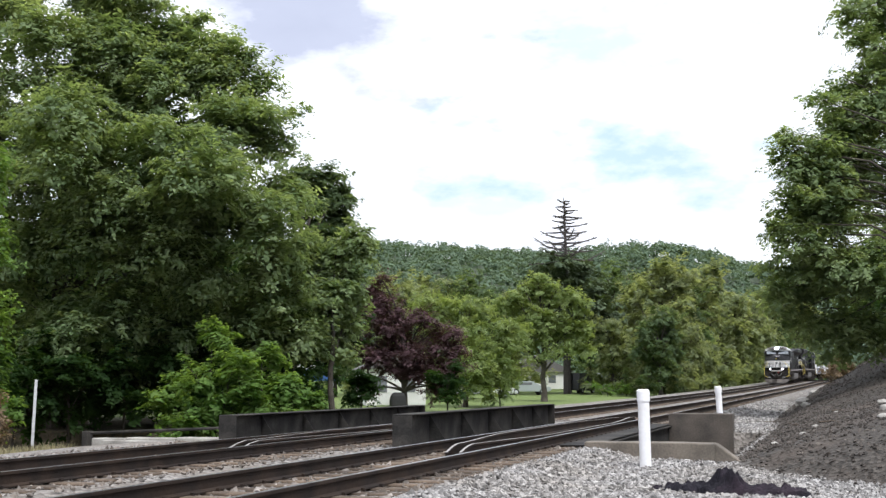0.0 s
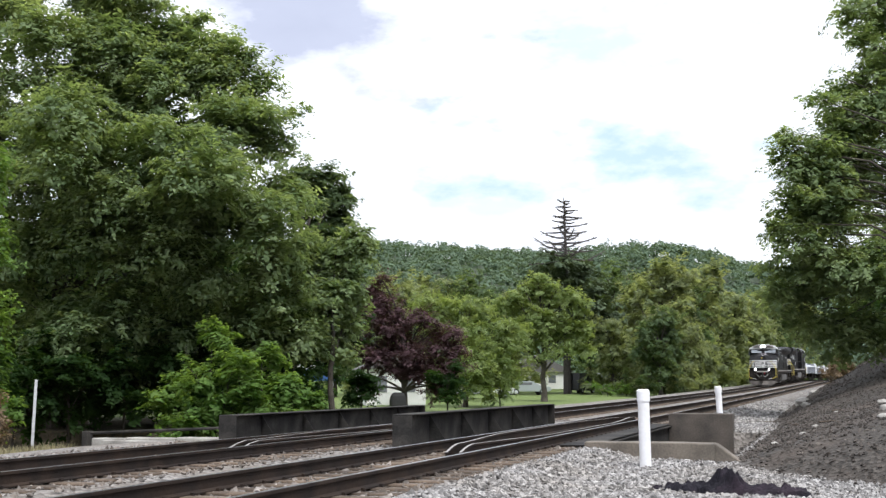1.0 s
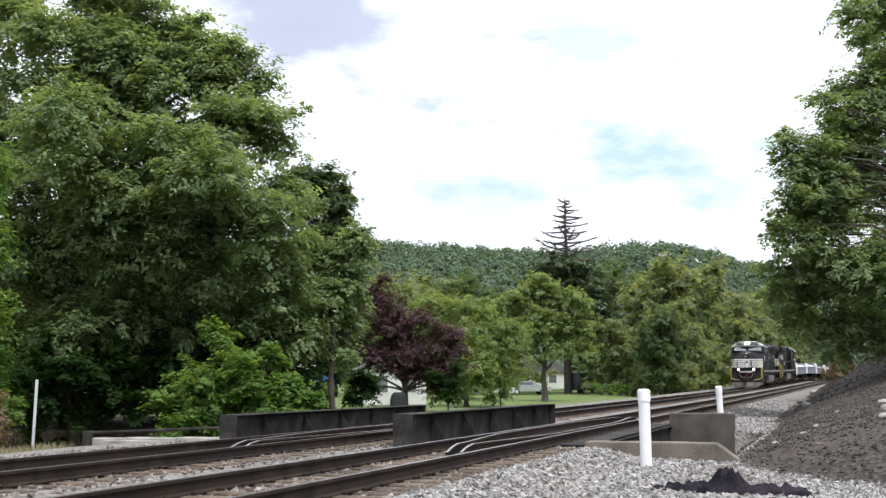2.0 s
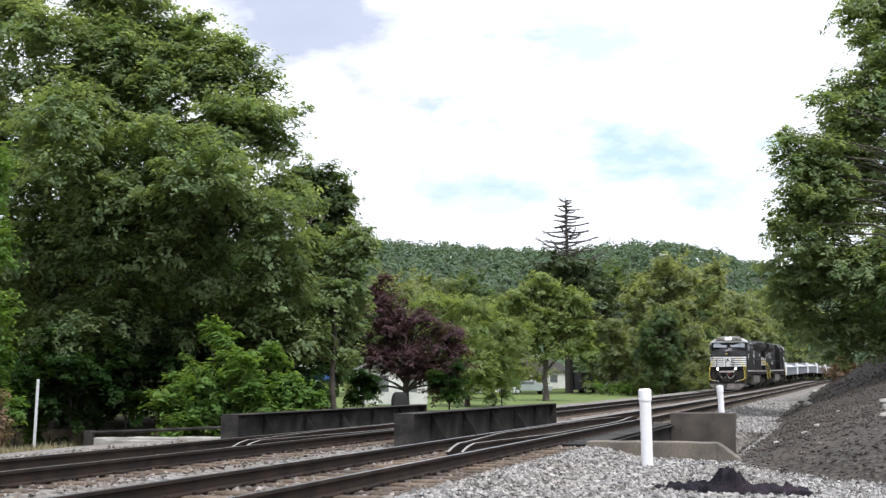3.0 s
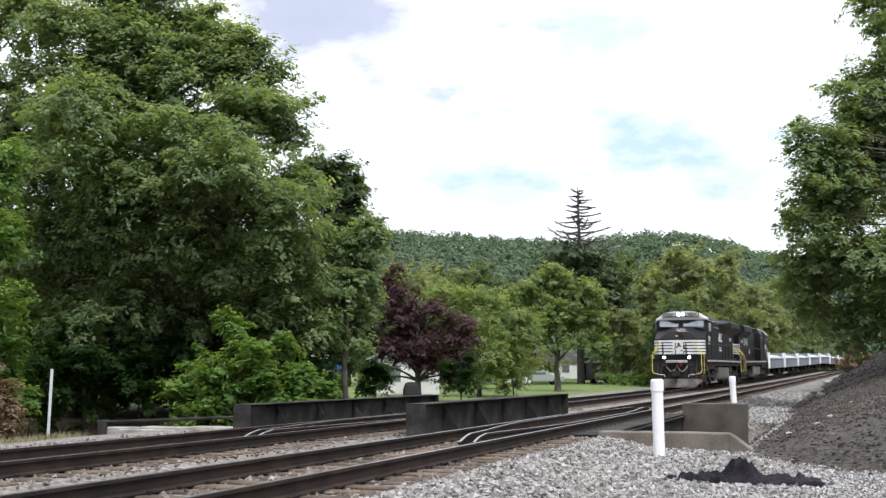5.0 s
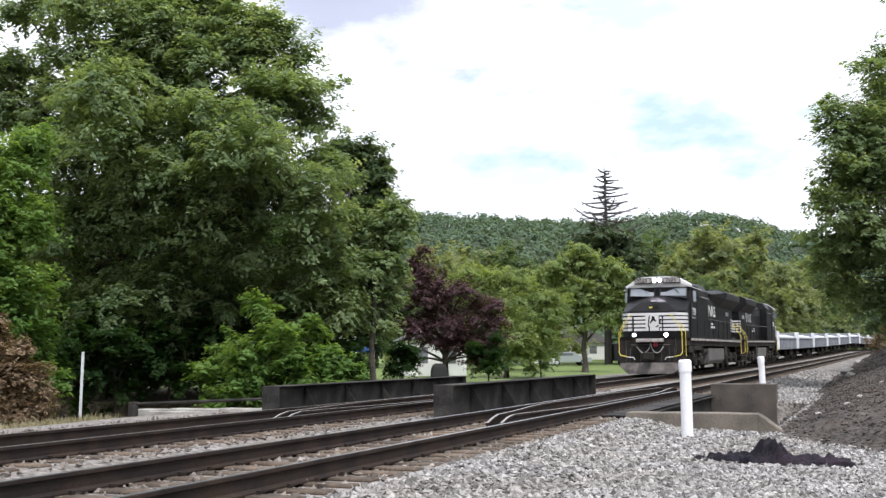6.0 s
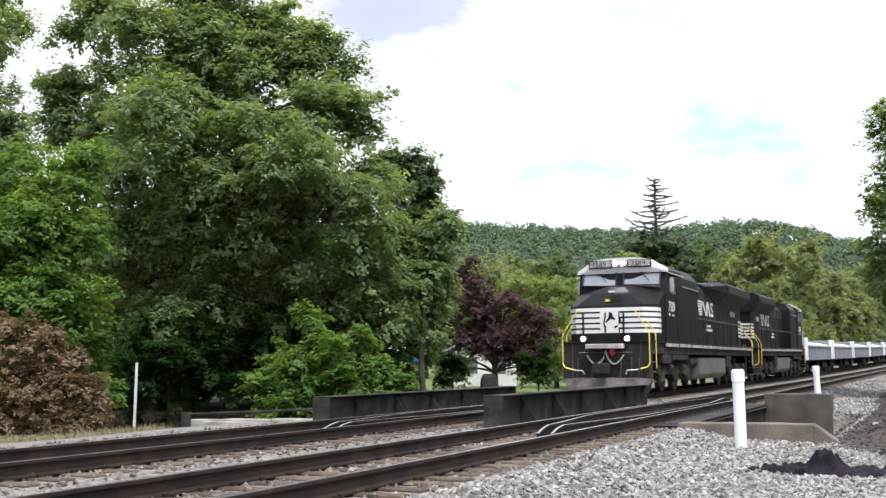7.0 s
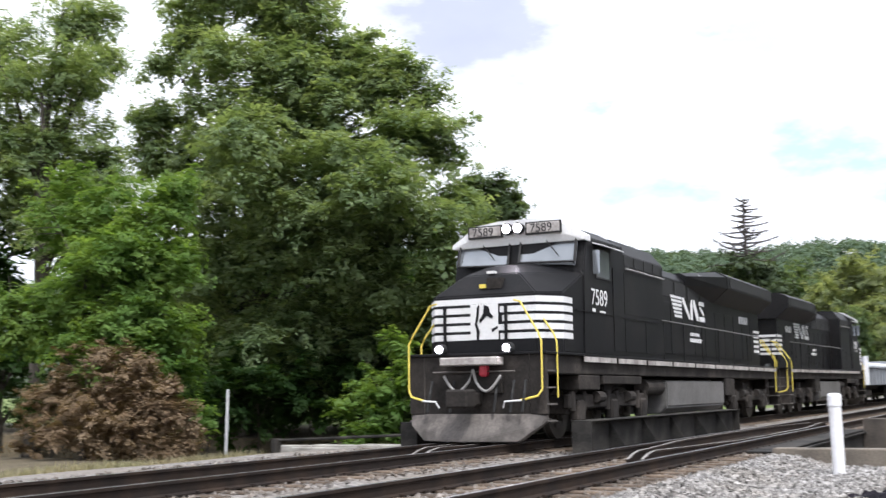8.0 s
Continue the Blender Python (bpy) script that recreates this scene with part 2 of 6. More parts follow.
def disc(bm, centre, axis, radius, depth, sides=20):
    rot_to = {"x": Euler((0, math.pi / 2, 0)), "y": Euler((math.pi / 2, 0, 0)), "z": Euler((0, 0, 0))}[axis]
    bmesh.ops.create_cone(bm, cap_ends=True, segments=sides, radius1=radius, radius2=radius, depth=depth,
                          matrix=Matrix.LocRotScale(centre, rot_to, None))
    return bm


def thing(name, label, category, m=None, group="", kind=""):
    ob = new(name)
    ob.empty_display_size = 0.3
    if m is not None:
        ob.matrix_basis = m
    return tagged(ob, label, category, group, kind)


# ---- ground ----
CREEK_NEAR, CREEK_FAR = 20.8, 31.8


def ramp(v, a, b):
    return min(1, max(0, (v - a) / (b - a)))


def smooth01(x):
    return x * x * (3 - 2 * x)


def toe(s):
    """Where the bank on the camera's side begins."""
    return -4.5 + 6.3 * smooth01(ramp(s, 12, 20.5)) + 0.6 * ramp(s, 35, 70)


def ground_z(s, lat):
    z = -0.21
    if lat < 4.0:
        z -= 0.16 * smooth01(ramp(4.0 - lat, 0, 1.0)) + 0.10 * ramp(3.0 - lat, 0, 3.0)
        b = toe(s) - lat
        if b > 0:
            z += (0.30 + 0.34 * smooth01(ramp(s, 36, 58))) * min(b, 7.0) * smooth01(ramp(b, 0, 1.0)) + 0.05 * max(0, min(b - 7.0, 20))
            z += 0.10 * noise.noise((s * 0.6, lat * 0.6, 5)) * ramp(b, 0, 2)
    elif lat > 13.2:
        z -= 0.40 * smooth01(ramp(lat, 13.2, 18.0))
    elif 7.2 < lat < 8.1:
        z -= 0.06
    if lat > 1.7 and CREEK_NEAR - 0.25 < s < CREEK_FAR + 0.25 and lat < 60:
        z = -2.6
    if (s < 8 or abs(lat) > 14) and max(abs(s), abs(lat)) < 400:
        z += 0.10 * noise.noise((s * 0.3, lat * 0.3, 0)) * ramp(abs(lat - 8), 5, 9)
    return z


def along(x, y):
    """Distance along the line and to its left for a place of the plan."""
    s = x * math.sin(PHI) + y * math.cos(PHI)
    for _ in range(6):
        q = at(s, 0)
        hd = PHI + CURVE * s
        s += (x - q.x) * math.sin(hd) + (y - q.y) * math.cos(hd)
    q = at(s, 0)
    hd = PHI + CURVE * s
    return s, -((x - q.x) * math.cos(hd) - (y - q.y) * math.sin(hd))


def foot(x, y):
    """Height of the ground at a place of the plan."""
    s, lat = along(x, y)
    return ground_z(s, lat) + rise(s)


def side_of(x, y):
    return along(x, y)[1]


def steps(stops):
    out = []
    for a, b, n in stops:
        out += [a + (b - a) * i / n for i in range(n)]
    return out + [stops[-1][1]]


def build_ground():
    ss = steps([(-400, -60, 6), (-60, -4, 14), (-4, 20.54, 70)]) + [20.56] + steps([(20.7, 31.9, 20)]) + [32.04] + steps([(32.06, 60, 50), (60, 150, 50), (150, 400, 25), (400, 3500, 12)])
    ls = steps([(-3500, -400, 8), (-400, -60, 10), (-60, -12, 16), (-12, 1.6, 50)]) + [1.7, 1.72] + steps([(2.0, 4.2, 12), (4.2, 13.2, 22), (13.2, 30, 40), (30, 59, 12)]) + [59.9, 60.1] + steps([(64, 200, 16), (200, 3500, 10)])
    verts, faces = [], []
    for s in ss:
        for la in ls:
            verts.append(at(s, la, ground_z(s, la)))
    w = len(ls)
    for i in range(len(ss) - 1):
        for j in range(w - 1):
            faces.append((i * w + j, i * w + j + 1, (i + 1) * w + j + 1, (i + 1) * w + j))
    me = mesh_of("ground", verts, faces, ground_material(), True)
    mask = me.color_attributes.new("cover", "FLOAT_COLOR", "POINT")
    vals = []
    for s in ss:
        for la in ls:
            bank_on = ramp(toe(s) - la + 0.9 * noise.noise((s * 0.5, la * 0.5, 3)), -0.9, 0.4)
            side = la - 14.6 - 1.2 * noise.noise((s * 0.5, la * 0.5, 7))
            left = ramp(side, -0.4, 0.6)
            lawn = ramp(s, 40, 48)
            wood_on = max(left * (1 - lawn), ramp(-9 - la, 0, 2), ramp(-s, 5, 8))
            vals += [bank_on, left * lawn * (1 - ramp(-s, 5, 8)), wood_on, 1.0]
    mask.data.foreach_set("color", vals)
    ob = new("ground", me)
    tagged(ob, "gravel, dark bank, forest floor and green lawn beside the railway", "ground", kind="structure")


def ground_material():
    """Gravel, a bank of cinders with tree shade in their colour, lawn and forest floor, each where the ground's cover
    says.
    """
    m = bpy.data.materials.new("ground_cover")
    m.use_nodes = True
    nt = m.node_tree
    n, link = nt.nodes, nt.links.new
    bsdf = n["Principled BSDF"]
    bsdf.inputs["Roughness"].default_value = 0.95
    tc = n.new("ShaderNodeTexCoord")
    cover = n.new("ShaderNodeVertexColor")
    cover.layer_name = "cover"
    sep = n.new("ShaderNodeSeparateColor")
    link(cover.outputs[0], sep.inputs[0])
    stones = n.new("ShaderNodeTexVoronoi")
    stones.inputs["Scale"].default_value = 15
    fine = n.new("ShaderNodeTexNoise")
    fine.inputs["Scale"].default_value, fine.inputs["Detail"].default_value = 5, 8
    wide = n.new("ShaderNodeTexNoise")
    wide.inputs["Scale"].default_value, wide.inputs["Detail"].default_value = 0.5, 4
    for q in (stones, fine, wide):
        link(tc.outputs["Object"], q.inputs["Vector"])

    def mix(f, a, b):
        x = n.new("ShaderNodeMix")
        x.data_type = "RGBA"
        for sock, v in (("Factor", f), ("A", a), ("B", b)):
            if isinstance(v, tuple):
                x.inputs[sock].default_value = (*v, 1)
            else:
                link(v, x.inputs[sock])
        return x.outputs["Result"]

    def spread(v, lo, hi):
        r = n.new("ShaderNodeMapRange")
        r.inputs["From Min"].default_value, r.inputs["From Max"].default_value = lo, hi
        link(v, r.inputs["Value"])
        return r.outputs[0]

    pebble = n.new("ShaderNodeSeparateColor")
    link(stones.outputs["Color"], pebble.inputs[0])
    gravel = mix(pebble.outputs[0], (0.045, 0.040, 0.036), (0.34, 0.32, 0.30))
    gravel = mix(spread(wide.outputs[0], 0.4, 0.75), gravel, (0.20, 0.175, 0.15))
    # dark cinders, deepened further for the shade of the trees above
    shaded_cinder = mix(pebble.outputs[0], (0.018, 0.015, 0.012), (0.080, 0.070, 0.060))
    shaded_cinder = mix(spread(wide.outputs[0], 0.45, 0.7), shaded_cinder, (0.075, 0.058, 0.046))
    lawn = mix(spread(fine.outputs[0], 0.3, 0.7), (0.085, 0.135, 0.03), (0.165, 0.21, 0.06))
    litter = mix(spread(fine.outputs[0], 0.3, 0.7), (0.05, 0.042, 0.025), (0.14, 0.11, 0.065))
    col = mix(sep.outputs[0], gravel, shaded_cinder)
    col = mix(sep.outputs[1], col, lawn)
    col = mix(sep.outputs[2], col, litter)
    link(col, bsdf.inputs["Base Color"])
    bp = n.new("ShaderNodeBump")
    bp.inputs["Strength"].default_value, bp.inputs["Distance"].default_value = 0.8, 0.04
    link(stones.outputs["Distance"], bp.inputs["Height"])
    link(bp.outputs[0], bsdf.inputs["Normal"])
    return m


M_GROUND_FOREST = mat("forest_floor", (0.060, 0.075, 0.045), 0.95, 0, 0.4, 2, 14, 0.8, (0.05, 0.08, 0.04), 0.5, 0.8)
build_ground()


# ---- tracks ----
def rail_mesh(name, s0, s1, lat_at, step, z=0.0, head_w=0.075):
    """A rail: foot, web and head swept along the line."""
    prof = [(-0.075, -0.18), (-0.075, -0.165), (-0.012, -0.145), (-0.012, -0.045), (-head_w / 2, -0.036), (-head_w / 2, -0.006), (-head_w / 2 + 0.008, 0),
            (head_w / 2 - 0.008, 0), (head_w / 2, -0.006), (head_w / 2, -0.036), (0.012, -0.045), (0.012, -0.145), (0.075, -0.165), (0.075, -0.18)]
    n = max(1, round((s1 - s0) / step))
    verts, faces, mats = [], [], []
    k = len(prof)
    for i in range(n + 1):
        s = s0 + (s1 - s0) * i / n
        la, dz = lat_at(s)
        verts += [at(s, la + x, zz + z + dz) for x, zz in prof]
    for i in range(n):
        for j in range(k):
            faces.append((i * k + j, i * k + (j + 1) % k, (i + 1) * k + (j + 1) % k, (i + 1) * k + j))
            mats.append(1 if j in (6,) else 0)
    faces.append(tuple(range(k))[::-1])
    faces.append(tuple(n * k + j for j in range(k)))
    mats += [0, 0]
    me = mesh_of(name, verts, faces, M_STEEL_RAIL)
    me.materials.append(M_RAIL_TOP)
    me.polygons.foreach_set("material_index", mats)
    return me


def build_track(name, centre, label):
    tr = thing(name, label, "railway track", kind="structure")
    for side in (-1, 1):
        lat = centre + side * GAUGE / 2
        ob = new("rail", rail_mesh("rail", -25, 420, lambda s: (lat, 0), 2.5))
        ob.parent = tr
    # guard rails over the bridge, ends bent down and drawn together
    for side in (-1, 1):
        def guard(s):
            spread = 0.42 * smooth01(ramp(s, 17.0, 22.0)) * (1 - 0.92 * smooth01(ramp(s, 27.5, 33.4)))
            dz = -0.11 * (1 - ramp(s, 16.9, 17.35)) - 0.06 * ramp(s, 32.6, 33.4)
            return centre + side * (0.12 + spread), 0.005 + dz
        ob = new("guard_rail", rail_mesh("guard_rail", 16.9, 33.4, guard, 0.3, head_w=0.06))
        # only the top face takes the paler, painted-in light
        ob.data.materials[1] = M_GUARD_LIT_TOP
        ob.parent = tr
    rng = random.Random(int(centre * 10))
    # sleepers, each one a piece near the camera
    bm = bmesh.new()
    box(bm, -1.3, 1.3, -0.11, 0.11, -0.36, -0.175, bevel=0.014)
    me = bpy.data.meshes.new("tie")
    bm.to_mesh(me)
    bm.free()
    me.materials.append(M_TIE)
    s = -8.0
    while s < 60:
        ob = new("tie", me)
        ob.parent = tr
        ob.matrix_basis = frame_at(s, centre + rng.uniform(-0.05, 0.05), rng.uniform(-0.012, 0.0)) @ pose(0, 0, 0, 0, 0, rng.uniform(-1.6, 1.6))
        s += 0.52 + rng.uniform(-0.02, 0.02)
    verts, faces = [], []
    while s < 200:
        b = len(verts)
        for dz in (-0.36, -0.178):
            for dl, ds in ((-1.3, -0.11), (1.3, -0.11), (1.3, 0.11), (-1.3, 0.11)):
                verts.append(at(s + ds, centre + dl, dz))
        faces += [(b + 4, b + 5, b + 6, b + 7), (b, b + 1, b + 5, b + 4), (b + 1, b + 2, b + 6, b + 5), (b + 2, b + 3, b + 7, b + 6), (b + 3, b, b + 4, b + 7)]
        s += 0.52
    far = new("far_ties", mesh_of("far_ties", verts, faces, M_TIE))
    far.parent = tr
    tagged(far, kind="stuff")
    # tie plates and spikes at both rails
    verts, faces = [], []
    s = -8.0
    while s < 45:
        for side in (-1, 1):
            c = centre + side * GAUGE / 2
            for dl in (-0.12, 0.12):
                b = len(verts)
                for dz in (-0.18, -0.145):
                    for x, y in ((-0.02, -0.02), (0.02, -0.02), (0.02, 0.02), (-0.02, 0.02)):
                        verts.append(at(s + y, c + dl + x, dz))
                faces += [(b + 4, b + 5, b + 6, b + 7), (b, b + 1, b + 5, b + 4), (b + 1, b + 2, b + 6, b + 5), (b + 2, b + 3, b + 7, b + 6), (b + 3, b, b + 4, b + 7)]
        s += 0.52
    sp = new("spikes", mesh_of("spikes", verts, faces, M_STEEL_RAIL))
    sp.parent = tr
    tagged(sp, kind="stuff")
    return tr


build_track("near_track", NEAR_C, "rusty steel rails on weathered wooden ties in grey ballast")
build_track("far_track", FAR_C, "rusty steel rails on wooden ties, between bridge girders")


# ---- bridge ----
def build_girder(lat, s0, s1, top, label):
    g = thing("bridge_girder", label, "bridge girder", frame_at(s0, lat), "girders of the bridge", kind="structure")
    n = s1 - s0
    bm = bmesh.new()
    box(bm, -0.012, 0.012, 0, n, -0.95, top - 0.02)
    part("web", bm, M_GIRDER, g)
    part("top_flange", boxes((-0.2, 0.2, -0.02, n + 0.02, top - 0.025, top), bevel=0.008), M_GIRDER, g)
    part("bottom_flange", boxes((-0.2, 0.2, -0.02, n + 0.02, -0.98, -0.95), bevel=0.008), M_GIRDER, g)
    for y in (0.0, n):
        part("end_plate", boxes((-0.2, 0.2, y - 0.02, y + 0.02, -0.95, top - 0.026)), M_GIRDER, g)
    k = 5
    for i in range(1, k + 1):
        y = n * i / (k + 0.6) - 0.6
        bm = bmesh.new()
        prism(bm, [(0.013, -0.5), (0.55, -0.5), (0.55, -0.42), (0.03, top - 0.06), (0.013, top - 0.06)], 1, y - 0.01, y + 0.01)
        part("gusset", bm, M_GIRDER, g)
        bm = bmesh.new()
        prism(bm, [(-0.013, -0.5), (-0.55, -0.5), (-0.55, -0.42), (-0.03, top - 0.06), (-0.013, top - 0.06)], 1, y - 0.01, y + 0.01)
        part("gusset", bm, M_GIRDER, g)
    # rows of rivet heads under the flange
    rv = bmesh.new()
    for i in range(int(n / 0.22)):
        for zz in (top - 0.07, -0.3):
            for x in (0.013, -0.013):
                box(rv, x - 0.008, x + 0.008, i * 0.22 + 0.1, i * 0.22 + 0.13, zz - 0.015, zz + 0.015)
    r = part("rivets", rv, M_GIRDER, g)
    tagged(r, kind="stuff")
    return g


MID_LAT = (NEAR_C + FAR_C) / 2
build_girder(MID_LAT, 19.75, 31.4, 0.42, "grimy dark steel plate girder between the two tracks")
build_girder(MID_LAT + TRACK_GAP, 20.05, 31.3, 0.37, "dark steel plate girder on the far side of the track")


def build_bridge_deck():
    d = thing("bridge_deck", "dark steel deck carrying both tracks over the creek", "bridge deck", frame_at(CREEK_NEAR, 0), kind="structure")
    n = CREEK_FAR - CREEK_NEAR
    # edge beam on the open side, cross beams and ballast plates
    part("edge_beam", boxes((-4.32, -4.24, -0.6, n + 0.8, -0.78, -0.2), (-4.42, -4.14, -0.6, n + 0.8, -0.235, -0.2), bevel=0.006), M_GIRDER, d)
    part("deck_plate", boxes((-7.45, -4.3, -0.5, n + 0.5, -0.44, -0.38), (-11.5, -7.85, -0.5, n + 0.5, -0.44, -0.38)), M_GIRDER, d)
    part("edge_plate", boxes((-4.78, -4.2, -0.3, n + 0.3, -0.172, -0.155)), M_GIRDER, d)
    for i in range(7):
        y = n * (i + 0.5) / 7
        part("cross_beam", boxes((-11.5, -4.35, y - 0.1, y + 0.1, -0.85, -0.45)), M_GIRDER, d)


build_bridge_deck()


def concrete_block(name, label, s0, s1, l0, l1, z0, z1, material=None, taper=None):
    """A concrete wall along or across the line, with chipped edges; taper drops the top at its l1 end."""
    bm = bmesh.new()
    n = 8
    outline = [(-l0, z1)]
    for i in range(1, n):
        outline.append((-l0 + (l0 - l1) * i / n, z1 - (taper or 0) * i / n + 0.015 * noise.noise((i * 1.7, s0, 0))))
    outline += [(-l1, z1 - (taper or 0)), (-l1, z0), (-l0, z0)]
    prism(bm, outline, 1, 0, s1 - s0)
    bmesh.ops.bevel(bm, geom=[e for e in bm.edges if min(v.co.z for v in e.verts) > z0 + 0.1], offset=0.018, segments=1, affect="EDGES")
    ob = part(name, bm, material or M_CONCRETE, None)
    ob.matrix_basis = frame_at(s0, 0)
    return tagged(ob, label, "wall", kind="structure")


concrete_block("abutment_near", "worn low concrete wall at the near end of the bridge", 20.3, 20.75, 4.22, 1.85, -2.6, -0.08)
concrete_block("abutment_near_wing", "sloping worn concrete wing wall", 20.32, 20.73, 1.848, 0.72, -2.6, -0.08, taper=0.80)
# far wall and seat: deck shade comes from their darker concrete colour
concrete_block("abutment_far", "stained concrete wall at the far end of the bridge, darkened for deck shade", 31.8, 32.35, 4.255, 2.48, -2.6, 0.14, M_CONCRETE_SHADED)
concrete_block("abutment_far_seat", "stained concrete seat under the far end of the bridge", 31.85, 32.4, 12.5, 4.26, -2.6, -0.5, M_CONCRETE_SHADED)
concrete_block("abutment_near_seat", "stained concrete seat under the near end of the bridge", 20.2, 20.75, 12.5, 4.26, -2.6, -0.5)


def build_left_wall():
    w = thing("parapet_wall", "low pale concrete parapet with a pipe rail beyond the bridge", "wall", frame_at(23.2, 12.3), kind="structure")
    for i, (x0, x1) in enumerate(((-1.3, 0.0), (-2.65, -1.33), (-4.1, -2.68), (-5.1, -4.13))):
        part("wall_block", boxes((x0, x1, 0, 0.4, -2.6, -0.25 - 0.025 * i), bevel=0.02), M_CONCRETE_PALE, w)
    part("ledge", boxes((-4.6, 0.0, -0.22, -0.006, -2.6, -0.36), bevel=0.02), M_CONCRETE_PALE, w)
    bm = bmesh.new()
    tube(bm, [(-5.3, 0.15, -0.21), (0, 0.15, 0.02)], 0.035)
    part("pipe_rail", bm, M_GIRDER, w)
    part("end_post", boxes((-5.40, -5.22, 0.0, 0.22, -1.0, -0.16), bevel=0.01), M_GIRDER, w)


build_left_wall()


def build_post(s, lat, z, h, r, lean_x, lean_y, label):
    p = at(s, lat, z)
    bm = bmesh.new()
    tube(bm, [(0, 0, -0.3), (0, 0, h - 0.19)], r, 24)
    post = thing("marker_post", label, "post", pose(p.x, p.y, p.z, lean_x, lean_y, 0), "white posts at the bridge")
    part("pipe", bm, M_WHITE_POST, post, smooth=False)
    bm = bmesh.new()
    tube(bm, [(0, 0, h - 0.2), (0, 0, h - 0.03), (0, 0, h)], r, 24, radii=[r * 1.13, r * 1.13, r * 0.8])
    part("cap", bm, M_WHITE_POST, post)


build_post(18.3, 2.78, -0.35, 1.25, 0.095, 0, -0.6, "white plastic pipe post with a cap, leaning in gravel")
build_post(35.3, 3.15, -0.38, 1.28, 0.095, 0, -2.2, "white plastic pipe post behind the far bridge wall")


def build_stake():
    p = at(22.6, 18.7, -0.55)
    st = thing("marker_stake", "thin pale grey metal stake at the edge of the trees", "stake", pose(p.x, p.y, p.z, 0, 1.0, 20))
    part("stake_bar", boxes((-0.036, 0.036, -0.015, 0.015, -0.3, 1.68), bevel=0.006), M_STAKE, st)
    part("back_flange", boxes((-0.012, 0.012, 0.016, 0.06, -0.3, 1.66)), M_STAKE, st)


M_STAKE = mat("galvanised_stake", (0.55, 0.57, 0.57), 0.5, 0.3, 0.15, 4, 30, 0.05)
build_stake()


# ---- gravel stones ----
def stone_field(name, label, count, pick, size, seed, material):
    rng = np.random.default_rng(seed)
    base = np.array([(1, 0, 0), (-1, 0, 0), (0, 1, 0), (0, -1, 0), (0, 0, 1), (0, 0, -1)], float)
    tri = np.array([(0, 2, 4), (2, 1, 4), (1, 3, 4), (3, 0, 4), (2, 0, 5), (1, 2, 5), (3, 1, 5), (0, 3, 5)])
    verts = np.zeros((count, 6, 3))
    pyr = random.Random(seed)
    for i in range(count):
        s, la = pick(pyr)
        z = ground_z(s, la)
        p = at(s, la, z)
        r = size * pyr.uniform(0.5, 1.35)
        v = base * rng.uniform(0.6, 1.25, (6, 1)) + rng.normal(0, 0.28, (6, 3))
        v *= np.array([1, rng.uniform(0.6, 1), rng.uniform(0.5, 0.9)])
        a, b = rng.uniform(0, 6.3), rng.uniform(-0.6, 0.6)
        ca, sa, cb, sb = math.cos(a), math.sin(a), math.cos(b), math.sin(b)
        v = v @ np.array([(ca, sa, 0), (-sa, ca, 0), (0, 0, 1)]) @ np.array([(1, 0, 0), (0, cb, sb), (0, -sb, cb)])
        verts[i] = v * r + np.array([p.x, p.y, p.z + r * 0.22])
    faces = (tri[None] + 6 * np.arange(count)[:, None, None]).reshape(-1, 3)
    me = bpy.data.meshes.new(name)
    me.from_pydata(verts.reshape(-1, 3).tolist(), [], faces.tolist())
    me.materials.append(material)
    ob = new(name, me)
    tagged(ob, label, "gravel", kind="stuff")


def off_creek(s, la):
    return not (CREEK_NEAR - 0.1 < s < CREEK_FAR + 0.1 and la > 1.6)


def shoulder(r):
    while True:
        s, la = 7 + 33 * r.random() ** 1.5, r.uniform(-3.0, 4.25)
        if off_creek(s, la) and la > toe(s) - 0.3:
            return s, la


def between(r):
    while True:
        s, la = -4 + 40 * r.random(), r.uniform(4.2, 12.9)
        if off_creek(s, la):
            return s, la


def bank(r):
    while True:
        s = 12 + 55 * r.random() ** 1.3
        la = toe(s) - abs(r.gauss(0, 2.2))
        return s, la


def far_shoulder(r):
    s = 32.5 + 40 * r.random()
    return s, r.uniform(toe(s), 4.25)


M_STONE_BROWN = mat("oiled_ballast_stone", (0.15, 0.127, 0.106), 0.9, 0, 0.25, 9, 60, 0.3, (0.28, 0.26, 0.245), 0.8, 0.6, random_amount=0.55, island=True)
# bank stones: coal-dark, with tree shade added to the colour
M_STONE_SHADED = mat("shaded_cinder_stone", (0.058, 0.049, 0.042), 0.95, 0, 0.25, 9, 60, 0.3, (0.15, 0.132, 0.115), 0.8, 0.4, random_amount=0.5, island=True)
stone_field("ballast_shoulder", "loose light grey crushed stone beside the track", 38000, shoulder, 0.037, 3, M_STONE)
stone_field("ballast_between_rails", "grey crushed stone between the ties", 14000, between, 0.040, 4, M_STONE_BROWN)
stone_field("ballast_far_shoulder", "pale crushed stone beyond the bridge", 3500, far_shoulder, 0.06, 6, M_STONE)
stone_field("bank_stones", "dark cinders and stones on the bank, deepened for tree shade", 12000, bank, 0.038, 5, M_STONE_SHADED)


